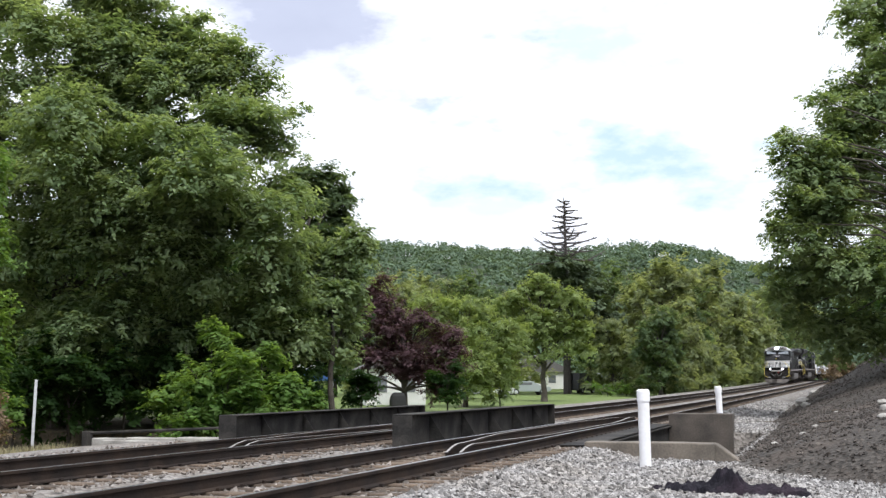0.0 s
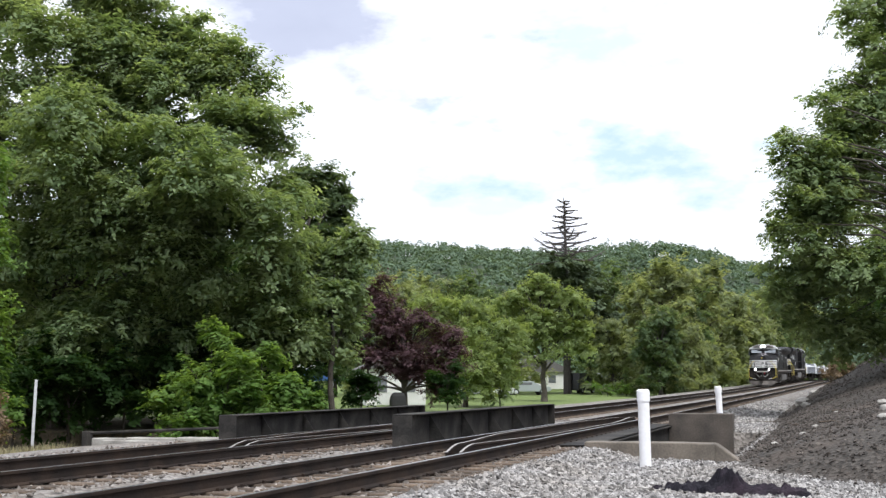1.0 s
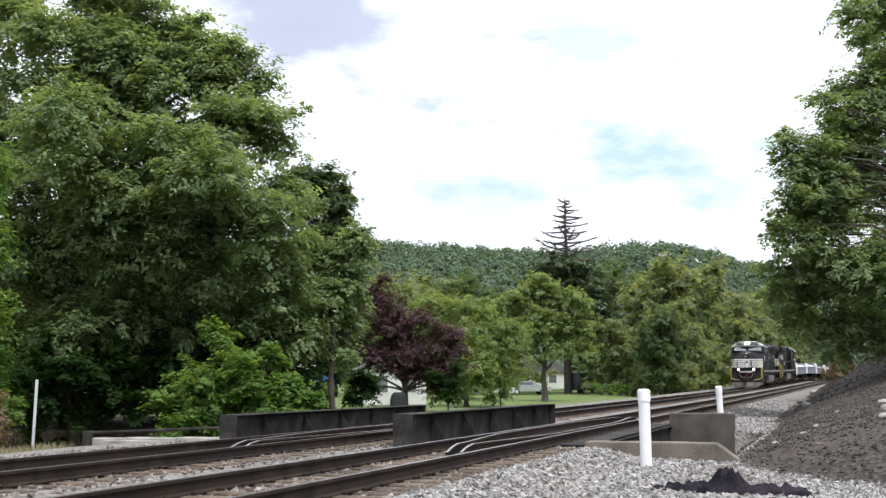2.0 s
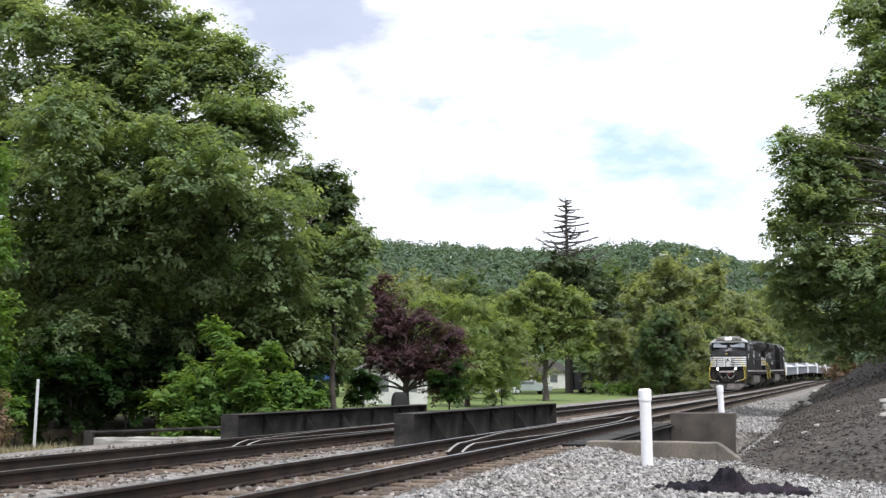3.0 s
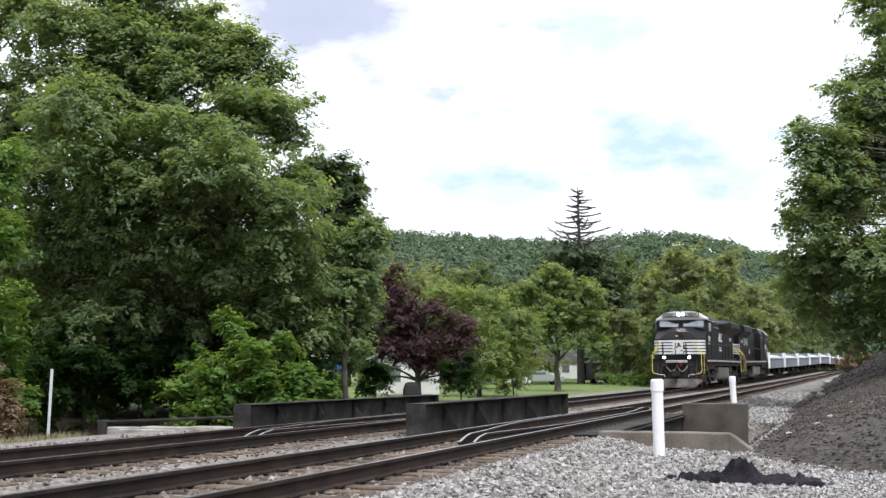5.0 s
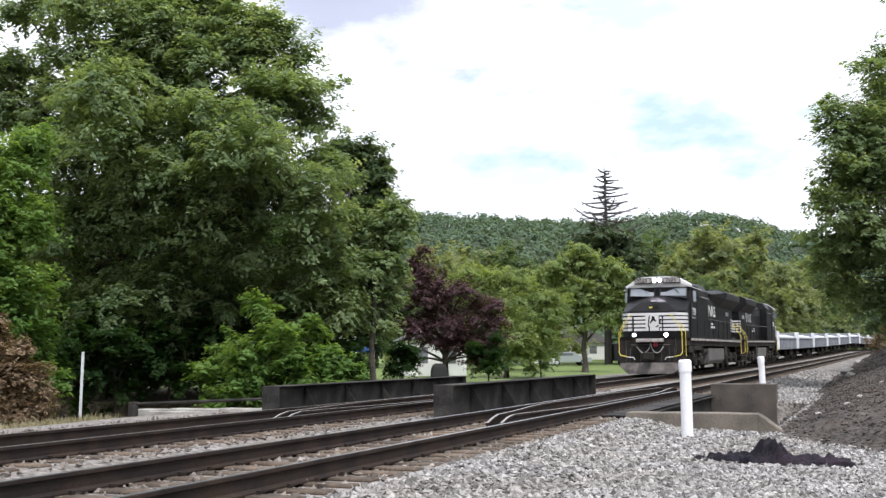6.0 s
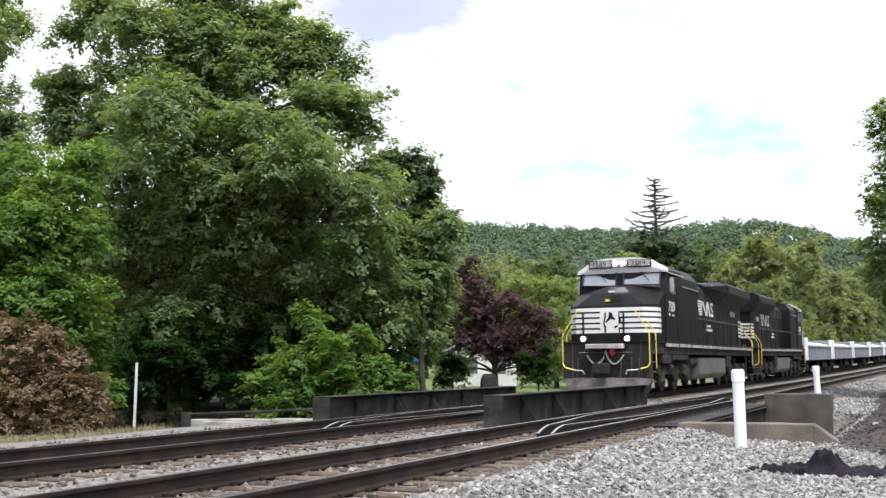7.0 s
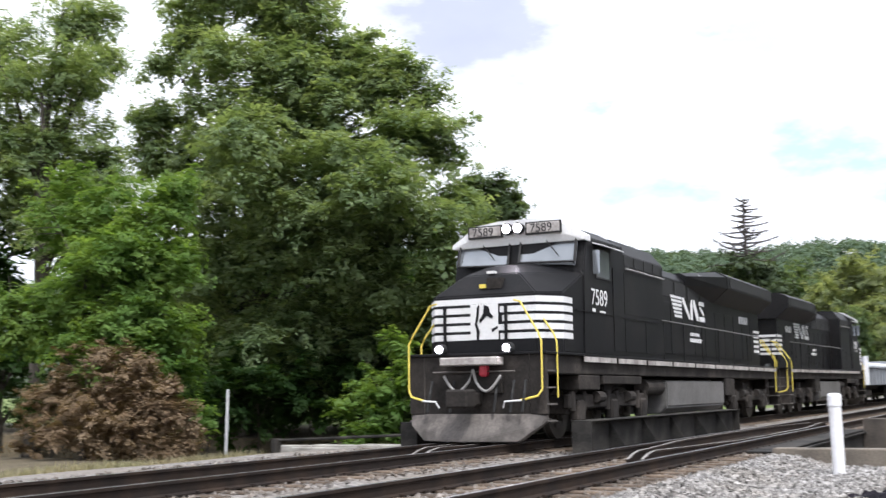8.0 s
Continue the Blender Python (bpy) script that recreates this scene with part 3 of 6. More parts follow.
# ---- trees ----
def leaf_mesh(name, centres, outward, length, width, material, seed, droop=0.25):
    """Many small leaves, each a bent diamond of its own."""
    rng = np.random.default_rng(seed)
    n = len(centres)
    nor = outward * 0.6 + rng.normal(0, 0.24, (n, 3)) + np.array([0, 0, 0.5])
    nor /= np.linalg.norm(nor, axis=1)[:, None] + 1e-9
    d = rng.normal(0, 0.7, (n, 3)) + outward * 0.7 - np.array([0, 0, droop])
    d -= (d * nor).sum(1)[:, None] * nor
    d /= np.linalg.norm(d, axis=1)[:, None] + 1e-9
    w = np.cross(nor, d)
    ln = (length * rng.uniform(0.6, 1.3, n))[:, None]
    wd = (width * rng.uniform(0.6, 1.3, n))[:, None]
    v = np.stack([centres - d * ln / 2, centres + w * wd / 2 - d * ln * 0.08, centres + d * ln / 2 - nor * ln * 0.12, centres - w * wd / 2 - d * ln * 0.08], 1).reshape(-1, 3)
    me = bpy.data.meshes.new(name)
    me.vertices.add(4 * n)
    me.vertices.foreach_set("co", v.ravel())
    me.loops.add(4 * n)
    me.loops.foreach_set("vertex_index", np.arange(4 * n))
    me.polygons.add(n)
    me.polygons.foreach_set("loop_start", np.arange(0, 4 * n, 4))
    me.polygons.foreach_set("loop_total", np.full(n, 4))
    me.materials.append(material)
    me.update(calc_edges=True)
    me.validate()
    return me


def crown_points(lobes, leaves, clump, seed, inner=0.22, flat=0.9):
    """Leaf places in sprays: flat, drooping fans of leaves at the twigs' ends over lobes (x, y, z, rx, ry, rz)."""
    rng = np.random.default_rng(seed)
    boughs = []
    for x, y, z, a, b, c in lobes:
        for k in range(6):
            d = rng.normal(0, 1, 3)
            d /= np.linalg.norm(d)
            f, g = rng.uniform(0.45, 0.85), rng.uniform(0.36, 0.62)
            boughs.append((x + d[0] * a * f, y + d[1] * b * f, z + d[2] * c * f, a * g, b * g, c * g * flat))
        boughs.append((x, y, z, a * 0.6, b * 0.6, c * 0.5))
    area = np.array([(a * b + b * c + a * c) for _, _, _, a, b, c in boughs])
    per = 46
    n_cl = max(8, leaves // per)
    lob = np.array(boughs)[rng.choice(len(boughs), n_cl, p=area / area.sum())]
    dirs = rng.normal(0, 1, (n_cl, 3))
    dirs[:, 2] += 0.15
    dirs /= np.linalg.norm(dirs, axis=1)[:, None]
    dirs[:, 2] = np.where(dirs[:, 2] < -0.75, -dirs[:, 2], dirs[:, 2])
    rad = np.where(rng.random(n_cl) < inner, rng.uniform(0.3, 0.8, n_cl), rng.uniform(0.7, 1.02, n_cl))
    cc = lob[:, :3] + dirs * lob[:, 3:] * rad[:, None]
    size = clump * rng.uniform(0.5, 1.2, n_cl)
    # each spray points outward and level, then bends down to its tip
    ax = dirs * np.array([1, 1, 0.5]) + rng.normal(0, 0.35, (n_cl, 3)) * np.array([1, 1, 0.9])
    ax /= np.linalg.norm(ax, axis=1)[:, None] + 1e-9
    side = np.cross(ax, np.array([0, 0, 1.0]))
    side /= np.linalg.norm(side, axis=1)[:, None] + 1e-9
    up = np.cross(side, ax)
    u = rng.uniform(-0.75, 1.0, (n_cl, per))
    w = np.clip(rng.normal(0, 0.38, (n_cl, per)), -0.8, 0.8) * (1.05 - 0.55 * np.abs(u))
    h = rng.normal(0, 0.16, (n_cl, per)) - 0.30 * np.maximum(u, 0) ** 2 - 0.35 * w * w
    pts = cc[:, None] + (u[..., None] * ax[:, None] + w[..., None] * side[:, None] + h[..., None] * up[:, None]) * size[:, None, None]
    out = dirs[:, None] * 0.55 + up[:, None] * 0.55 + ax[:, None] * (0.55 * u[..., None]) + side[:, None] * (0.6 * w[..., None])
    return pts.reshape(-1, 3), out.reshape(-1, 3)


def limbs(bm, base, lobes, r0, rng, trunk_top):
    """A tapered trunk with a limb bending into each lobe."""
    base, trunk_top = Vector(base), Vector(trunk_top)
    n = 7
    pts = [base.lerp(trunk_top, i / n) + Vector((rng.uniform(-1, 1), rng.uniform(-1, 1), 0)) * r0 * 0.6 * (i > 0) for i in range(n + 1)]
    tube(bm, pts, r0, 9, radii=[r0 * (1.45 if i == 0 else 1 - 0.7 * i / n) for i in range(n + 1)])
    for x, y, z, a, b, c in lobes:
        tip = Vector((x, y, z)) + Vector((rng.uniform(-0.4, 0.4) * a, rng.uniform(-0.4, 0.4) * b, 0.35 * c))
        k = min(0.95, max(0.25, (z - base.z) / max(0.1, trunk_top.z - base.z) * 0.6))
        start = base.lerp(trunk_top, k)
        mid = start.lerp(tip, 0.5) + Vector((0, 0, 0.12 * (tip - start).length))
        q = [start, start.lerp(mid, 0.5) + Vector((0, 0, 0.04)), mid, mid.lerp(tip, 0.6), tip]
        r = r0 * 0.42
        tube(bm, q, r, 6, radii=[r, r * 0.85, r * 0.6, r * 0.4, r * 0.12], caps=False)
        for _ in range(5):
            t = rng.uniform(0.3, 0.95)
            o = start.lerp(tip, t) + Vector((0, 0, 0.1))
            e = o + Vector((rng.uniform(-1, 1) * a, rng.uniform(-1, 1) * b, rng.uniform(-0.2, 0.9) * c)) * 0.8
            tube(bm, [o, o.lerp(e, 0.5) + Vector((0, 0, 0.08)), e], r * 0.3, 5, radii=[r * 0.3, r * 0.2, r * 0.05], caps=False)


def build_tree(name, label, place, lobes, leaves, leaf, clump, material, seed, trunk_r=0.22, trunk_top=None, base_dx=0.0, category="tree", group="", inner=0.22, bark=None, width=0.48, flat=0.9):
    """place: x, y, z of the foot; lobes relative to it."""
    rng = random.Random(seed)
    place = (place[0], place[1], max(foot(place[0], place[1]), -1.0))
    t = thing(name, label, category, pose(*place), group)
    top = trunk_top or (0, 0, 0.78 * max(l[2] for l in lobes))
    bm = bmesh.new()
    limbs(bm, (base_dx, 0, -0.4), lobes, trunk_r, rng, top)
    part("trunk", bm, bark or M_BARK, t)
    pts, out = crown_points(lobes, leaves, clump, seed, inner, flat)
    cr = new("crown", leaf_mesh("crown", pts, out, leaf, leaf * width, material, seed))
    cr.parent = t
    return t


def round_lobes(h, w, seed, n=7, low=0.3):
    """Lobes of an ordinary broad crown of height h and width w."""
    rng = random.Random(seed)
    out = [(0, 0, h * (low + 1) / 2, w * 0.36, w * 0.36, h * (1 - low) / 2 * 0.85)]
    for i in range(n):
        a = i * 2.4 + rng.uniform(-0.4, 0.4)
        u = rng.uniform(0, 1)
        r = w * 0.28 * (1.15 - 0.6 * u)
        out.append((r * math.cos(a), r * math.sin(a), h * (low + 0.12 + (0.74 - low) * u), w * rng.uniform(0.16, 0.24), w * rng.uniform(0.16, 0.24), h * rng.uniform(0.12, 0.18)))
    return out


def eye_point(u, v, y):
    """A point y metres ahead, at the sideways and upward tangents u and v as seen from the eye."""
    return Vector((u * y, y, EYE_Z + v * y))


# big tree over the creek, its crown of many boughs
def lobes_at(foot, rows, depth=0.8):
    """Lobes from (u, v, radius tangent, distance): sideways and upward tangents from the eye."""
    out = []
    for u, v, r, y in rows:
        p = eye_point(u, v, y)
        out.append((p.x - foot[0], p.y - foot[1], p.z - foot[2], r * y, r * y * depth, r * y * 0.8))
    return out


BIG_FOOT = (-14.6, 41.0, -0.7)
big = [(-0.36, 0.315, 0.07, 38), (-0.28, 0.29, 0.062, 39), (-0.218, 0.283, 0.035, 38), (-0.33, 0.21, 0.08, 36.5), (-0.22, 0.205, 0.075, 36), (-0.172, 0.232, 0.024, 38),
       (-0.17, 0.155, 0.055, 37), (-0.25, 0.12, 0.08, 38), (-0.34, 0.12, 0.075, 38), (-0.17, 0.085, 0.06, 38), (-0.41, 0.24, 0.06, 40), (-0.15, 0.178, 0.024, 38),
       (-0.31, 0.375, 0.055, 39), (-0.37, 0.40, 0.06, 39), (-0.257, 0.33, 0.028, 39), (-0.34, 0.445, 0.04, 39), (-0.215, 0.308, 0.025, 38), (-0.176, 0.265, 0.021, 38), (-0.155, 0.213, 0.021, 38), (-0.245, 0.315, 0.033, 38), (-0.28, 0.245, 0.06, 38), (-0.235, 0.165, 0.06, 36.5), (-0.30, 0.175, 0.065, 36.5), (-0.20, 0.25, 0.04, 37.5), (-0.32, 0.34, 0.05, 39), (-0.41, 0.35, 0.035, 39), (-0.30, 0.42, 0.035, 39),
       (-0.30, 0.05, 0.07, 38.5), (-0.22, 0.045, 0.06, 39), (-0.37, 0.05, 0.06, 38.5), (-0.15, 0.03, 0.045, 39), (-0.40, 0.12, 0.06, 39.5), (-0.43, 0.17, 0.03, 39), (-0.445, 0.275, 0.03, 40), (-0.45, 0.225, 0.03, 40),
       (-0.42, 0.365, 0.028, 39), (-0.445, 0.325, 0.022, 39), (-0.47, 0.27, 0.016, 39), (-0.205, 0.318, 0.018, 38), (-0.232, 0.338, 0.018, 38), (-0.166, 0.288, 0.015, 38), (-0.150, 0.252, 0.014, 38), (-0.27, 0.365, 0.018, 39),
       (-0.146, 0.225, 0.012, 38), (-0.19, 0.30, 0.016, 38), (-0.385, 0.178, 0.04, 38), (-0.31, 0.27, 0.035, 38), (-0.36, 0.265, 0.035, 38), (-0.405, 0.205, 0.03, 39),
       (-0.19, 0.135, 0.03, 38), (-0.16, 0.115, 0.03, 38), (-0.26, 0.28, 0.03, 37.5), (-0.30, 0.315, 0.03, 38)]
build_tree("walnut_tree", "large leafy green tree standing over the creek", BIG_FOOT, lobes_at(BIG_FOOT, big), 270000, 0.215, 0.66, M_LEAF, 11, 0.24,
           (0.2, 0, 12.5), inner=0.12)
# undergrowth along the creek, its leaf colour darkened for the shade there
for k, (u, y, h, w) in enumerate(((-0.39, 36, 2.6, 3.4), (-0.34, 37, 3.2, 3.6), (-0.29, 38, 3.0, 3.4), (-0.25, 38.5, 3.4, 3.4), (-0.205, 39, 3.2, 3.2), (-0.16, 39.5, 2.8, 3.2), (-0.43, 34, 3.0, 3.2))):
    build_tree("shrub", "dark shaded undergrowth below the trees", (u * y, y, -0.8), round_lobes(h * 1.25, w * 1.2, 60 + k, 5, 0.0), 4200, 0.24, 0.5, M_LEAF_DARK_SHADED, 60 + k, 0.05, category="shrub", group="shrubs under the trees")
FOOT = (-5.6, 41.0, -0.8)
build_tree("dark_tree", "dark dense green tree at the wood's edge", FOOT, lobes_at(FOOT, [(-0.114, 0.172, 0.026, 42.5), (-0.099, 0.158, 0.020, 42.5), (-0.132, 0.16, 0.028, 42.5), (-0.106, 0.190, 0.013, 42.5), (-0.094, 0.178, 0.011, 42.5), (-0.108, 0.138, 0.024, 42.5), (-0.13, 0.19, 0.018, 42.5)]), 17000, 0.2, 0.5, M_LEAF_MID, 12, 0.14)
FOOT = (-4.0, 39.5, -0.8)
build_tree("slender_tree", "green tree with hanging boughs beside the creek", FOOT,
           lobes_at(FOOT, [(-0.089, 0.118, 0.024, 40), (-0.112, 0.08, 0.034, 40), (-0.093, 0.055, 0.022, 40), (-0.098, 0.025, 0.018, 40), (-0.13, 0.11, 0.03, 40), (-0.092, 0.085, 0.02, 40), (-0.075, 0.132, 0.010, 40)]), 24000, 0.22, 0.6, M_LEAF, 13, 0.13)
# bright shrubs under the big tree
for k, (u, v, r, y) in enumerate(((-0.20, 0.015, 0.045, 33), (-0.165, 0.028, 0.03, 34), (-0.212, 0.045, 0.026, 34.5), (-0.228, 0.0, 0.024, 33), (-0.175, -0.012, 0.035, 33), (-0.145, 0.005, 0.02, 34))):
    p = eye_point(u, v, y)
    z0 = -0.8
    h = p.z - z0
    build_tree("shrub", "bright green leafy shrub in front of the dark wood", (p.x, p.y, z0),
               [(0.2, 0, h * 1.05, r * y * 0.6, r * y * 0.5, r * y * 0.6), (0.7, -0.2, h * 0.65, r * y * 0.7, r * y * 0.5, h * 0.38), (-0.8, 0.1, h * 0.75, r * y * 0.6, r * y * 0.5, h * 0.35), (-0.2, -0.3, h * 0.35, r * y * 0.9, r * y * 0.6, h * 0.3)], 3800, 0.22, 0.45, M_LEAF_BRIGHT, 30 + k, 0.06, category="shrub", group="shrubs under the trees")
# tree and withered creeper near the camera's side of the wood
FOOT = (-15.0, 29.0, -0.5)
build_tree("maple_tree", "bright green young tree at the wood's edge", FOOT,
           lobes_at(FOOT, [(-0.47, 0.14, 0.06, 29), (-0.53, 0.18, 0.07, 30), (-0.44, 0.09, 0.045, 28.5), (-0.50, 0.07, 0.07, 28.5), (-0.425, 0.05, 0.04, 28.5), (-0.475, 0.02, 0.055, 28), (-0.41, -0.01, 0.03, 28.5), (-0.58, 0.09, 0.07, 29), (-0.455, 0.19, 0.045, 29.5), (-0.435, 0.215, 0.03, 29.5), (-0.50, 0.13, 0.06, 29)]),
           64000, 0.18, 0.5, M_LEAF_BRIGHT, 14, 0.14)
for k, (u, v, r, y) in enumerate(((-0.50, 0.012, 0.048, 26.5), (-0.455, 0.018, 0.035, 27), (-0.55, 0.02, 0.05, 27), (-0.475, 0.03, 0.028, 26.5), (-0.445, 0.0, 0.03, 26.8), (-0.52, -0.01, 0.04, 26), (-0.50, 0.036, 0.040, 26.6), (-0.455, 0.040, 0.028, 27), (-0.432, 0.026, 0.022, 27), (-0.428, 0.0, 0.02, 26.8), (-0.515, 0.050, 0.030, 26.8), (-0.468, 0.053, 0.024, 26.8))):
    p = eye_point(u, v, y)
    z0 = -0.5
    h = max(0.5, p.z - z0)
    build_tree("withered_shrub", "brown withered creeper hanging over a shrub", (p.x, p.y, z0),
               [(0.1, 0, h * 1.0, r * y * 0.7, r * y * 0.5, r * y * 0.8), (0.4, -0.1, h * 0.5, r * y * 0.8, r * y * 0.5, h * 0.5), (-0.6, 0, h * 0.7, r * y * 0.6, r * y * 0.5, h * 0.45)], 6500, 0.13, 0.3, M_LEAF_DEAD, 50 + k, 0.05, category="shrub", group="withered shrubs", width=0.34)
# dead brush at the foot of the bank
for k, (s, la) in enumerate(((57, -0.4), (61, -0.2), (65, 0.2))):
    p = at(s, la)
    build_tree("withered_shrub", "brown dead brush on the bank", (p.x, p.y, 0), [(0, 0, 0.6, 0.7, 0.6, 0.6), (0.5, 0.3, 0.4, 0.6, 0.6, 0.4)], 2500, 0.14, 0.3, M_LEAF_DEAD, 90 + k, 0.03, category="shrub", group="withered shrubs", width=0.3)
FOOT = (-24.0, 42.0, -0.6)
build_tree("tall_tree", "tall green tree at the end of the wood", FOOT,
           lobes_at(FOOT, [(-0.56, 0.32, 0.06, 43), (-0.535, 0.26, 0.05, 43), (-0.60, 0.22, 0.08, 43), (-0.53, 0.17, 0.06, 42), (-0.535, 0.33, 0.04, 44), (-0.50, 0.24, 0.035, 43), (-0.505, 0.35, 0.025, 44), (-0.62, 0.36, 0.06, 44), (-0.55, 0.40, 0.05, 44), (-0.57, 0.26, 0.07, 43), (-0.51, 0.20, 0.05, 43)] ), 75000, 0.22, 0.7, M_LEAF, 15, 0.3)

# the wood behind, its deep shade put into the leaf colour
WOOD = build_tree("wood_tree", "dark shaded tree inside the wood", (-12, 50, -1), round_lobes(9.5, 9, 4, 8, 0.08), 10000, 0.42, 0.9, M_LEAF_DARK_SHADED, 16, 0.22, group="trees of the wood")
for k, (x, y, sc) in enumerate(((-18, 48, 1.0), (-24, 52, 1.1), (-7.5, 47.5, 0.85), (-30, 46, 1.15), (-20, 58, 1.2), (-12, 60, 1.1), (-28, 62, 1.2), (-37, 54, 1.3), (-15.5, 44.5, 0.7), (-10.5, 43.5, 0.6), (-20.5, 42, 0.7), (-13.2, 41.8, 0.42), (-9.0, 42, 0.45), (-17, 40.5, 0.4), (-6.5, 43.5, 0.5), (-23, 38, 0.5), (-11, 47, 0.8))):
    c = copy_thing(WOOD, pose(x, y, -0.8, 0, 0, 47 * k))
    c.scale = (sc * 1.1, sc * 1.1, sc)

# trees on the bank beside the line
FOOT = tuple(at(44, -5.0, 1.2))
build_tree("bank_tree", "large green tree leaning over the railway from the bank", FOOT,
           lobes_at(FOOT, [(0.415, 0.27, 0.04, 42), (0.385, 0.215, 0.035, 42), (0.345, 0.195, 0.028, 41), (0.355, 0.15, 0.045, 41), (0.40, 0.16, 0.06, 42), (0.325, 0.105, 0.032, 41), (0.36, 0.085, 0.05, 41), (0.40, 0.07, 0.06, 42),
                           (0.44, 0.2, 0.06, 43), (0.43, 0.33, 0.05, 43), (0.405, 0.225, 0.045, 42), (0.375, 0.185, 0.04, 42), (0.43, 0.27, 0.05, 43), (0.33, 0.06, 0.035, 43), (0.46, 0.12, 0.08, 44), (0.365, 0.03, 0.035, 43),
                           (0.312, 0.192, 0.012, 41), (0.322, 0.205, 0.016, 41), (0.322, 0.145, 0.02, 41), (0.312, 0.118, 0.014, 41), (0.308, 0.085, 0.016, 42), (0.312, 0.055, 0.018, 42), (0.325, 0.035, 0.022, 43), (0.36, 0.015, 0.028, 43), (0.40, 0.015, 0.035, 43), (0.43, 0.03, 0.045, 43),
                           (0.352, 0.235, 0.014, 41), (0.375, 0.262, 0.014, 42), (0.398, 0.30, 0.016, 42), (0.412, 0.34, 0.018, 42),
                           (0.352, 0.172, 0.036, 42), (0.338, 0.128, 0.032, 42), (0.348, 0.088, 0.038, 42), (0.378, 0.132, 0.05, 42), (0.388, 0.19, 0.042, 42), (0.402, 0.245, 0.04, 42.5), (0.33, 0.168, 0.02, 41)]), 135000, 0.215, 0.62, M_LEAF, 17, 0.15, (1, 0, 10.5))
BANK = build_tree("bank_tree", "dark green tree on the bank above the curve", tuple(at(72, -6, 1.5)), round_lobes(11, 10, 8, 9, 0.1), 13000, 0.38, 0.85, M_LEAF, 18, 0.26, group="trees on the bank")
for k, (s, la, sc) in enumerate(((62, -7.5, 0.8), (88, -5.5, 0.95), (105, -5, 1.0), (125, -5, 1.05), (150, -4, 1.1), (180, -6, 1.2), (215, -4, 1.2), (84, -13, 1.2), (58, -14, 1.1))):
    p = at(s, la, 1.3)
    c = copy_thing(BANK, pose(p.x, p.y, foot(p.x, p.y), 0, 0, 73 * k + 20))
    c.scale = (sc, sc, sc)

# bank-top undergrowth, shade below the boughs put into its leaf colour
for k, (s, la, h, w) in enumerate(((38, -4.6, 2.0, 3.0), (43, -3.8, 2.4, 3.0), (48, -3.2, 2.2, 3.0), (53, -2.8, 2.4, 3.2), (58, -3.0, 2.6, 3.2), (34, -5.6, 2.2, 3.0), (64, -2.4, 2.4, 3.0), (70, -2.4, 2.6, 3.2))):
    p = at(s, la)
    build_tree("shrub", "dark undergrowth on top of the bank", (p.x, p.y, 0), round_lobes(h * 1.25, w * 1.2, 160 + k, 5, 0.0), 4000, 0.22, 0.5, M_LEAF_DARK_SHADED, 160 + k, 0.05, category="shrub", group="shrubs on the bank")

# garden trees beyond the far track
p = eye_point(-0.035, 0, 62)
build_tree("plum_tree", "purple-leaved plum tree in the garden", (p.x, p.y, -0.6), lobes_at((p.x, p.y, -0.6), [(-0.058, 0.078, 0.020, 62), (-0.056, 0.094, 0.011, 62), (-0.066, 0.060, 0.020, 62), (-0.045, 0.055, 0.026, 62), (-0.022, 0.052, 0.022, 62), (0.0, 0.047, 0.021, 62), (0.012, 0.032, 0.014, 62), (-0.072, 0.036, 0.016, 62), (-0.052, 0.030, 0.024, 62), (-0.025, 0.028, 0.026, 62), (0.002, 0.022, 0.022, 62), (-0.064, 0.018, 0.018, 62), (-0.008, 0.008, 0.018, 62), (0.004, 0.0, 0.014, 62), (-0.070, 0.084, 0.009, 62), (-0.045, 0.014, 0.016, 62), (-0.030, 0.012, 0.014, 62), (0.0, -0.010, 0.014, 62), (-0.014, -0.004, 0.012, 62), (-0.074, 0.002, 0.010, 62), (-0.070, -0.010, 0.009, 62)]),
           42000, 0.18, 0.55, M_LEAF_PLUM, 19, 0.2)
for k, (u, y, h, w, m, label) in enumerate(((-0.074, 60, 2.3, 2.4, M_LEAF_DARK_SHADED, "dark leafy bush at the foot of the plum tree"), (0.004, 60.5, 2.9, 3.0, M_LEAF_DARK_SHADED, "dark dense bush under the plum tree"),
                                           (0.052, 73, 3.0, 3.2, M_LEAF, "rounded green bush in the garden"), (-0.118, 58, 1.6, 2.2, M_LEAF_BRIGHT, "bright low bush beside the canopy"))):
    p = eye_point(u, 0, y)
    build_tree("shrub", label, (p.x, p.y, 0), round_lobes(h, w, 260 + k, 5, 0.0), 4500, 0.2, 0.45, m, 260 + k, 0.05, category="shrub", group="shrubs in the garden")
p = eye_point(0.02, 0, 72)
build_tree("garden_tree", "light green tree behind the plum tree", (p.x, p.y, -0.6), lobes_at((p.x, p.y, -0.6), [(0.0, 0.065, 0.025, 72), (0.03, 0.058, 0.028, 72), (0.05, 0.035, 0.026, 72), (0.02, 0.03, 0.03, 70), (0.055, 0.012, 0.022, 72), (0.04, 0.0, 0.024, 71), (0.06, 0.045, 0.02, 72), (-0.015, 0.07, 0.02, 72)]), 30000, 0.22, 0.65, M_LEAF_PALE, 20, 0.18)
p = eye_point(0.092, 0, 86)
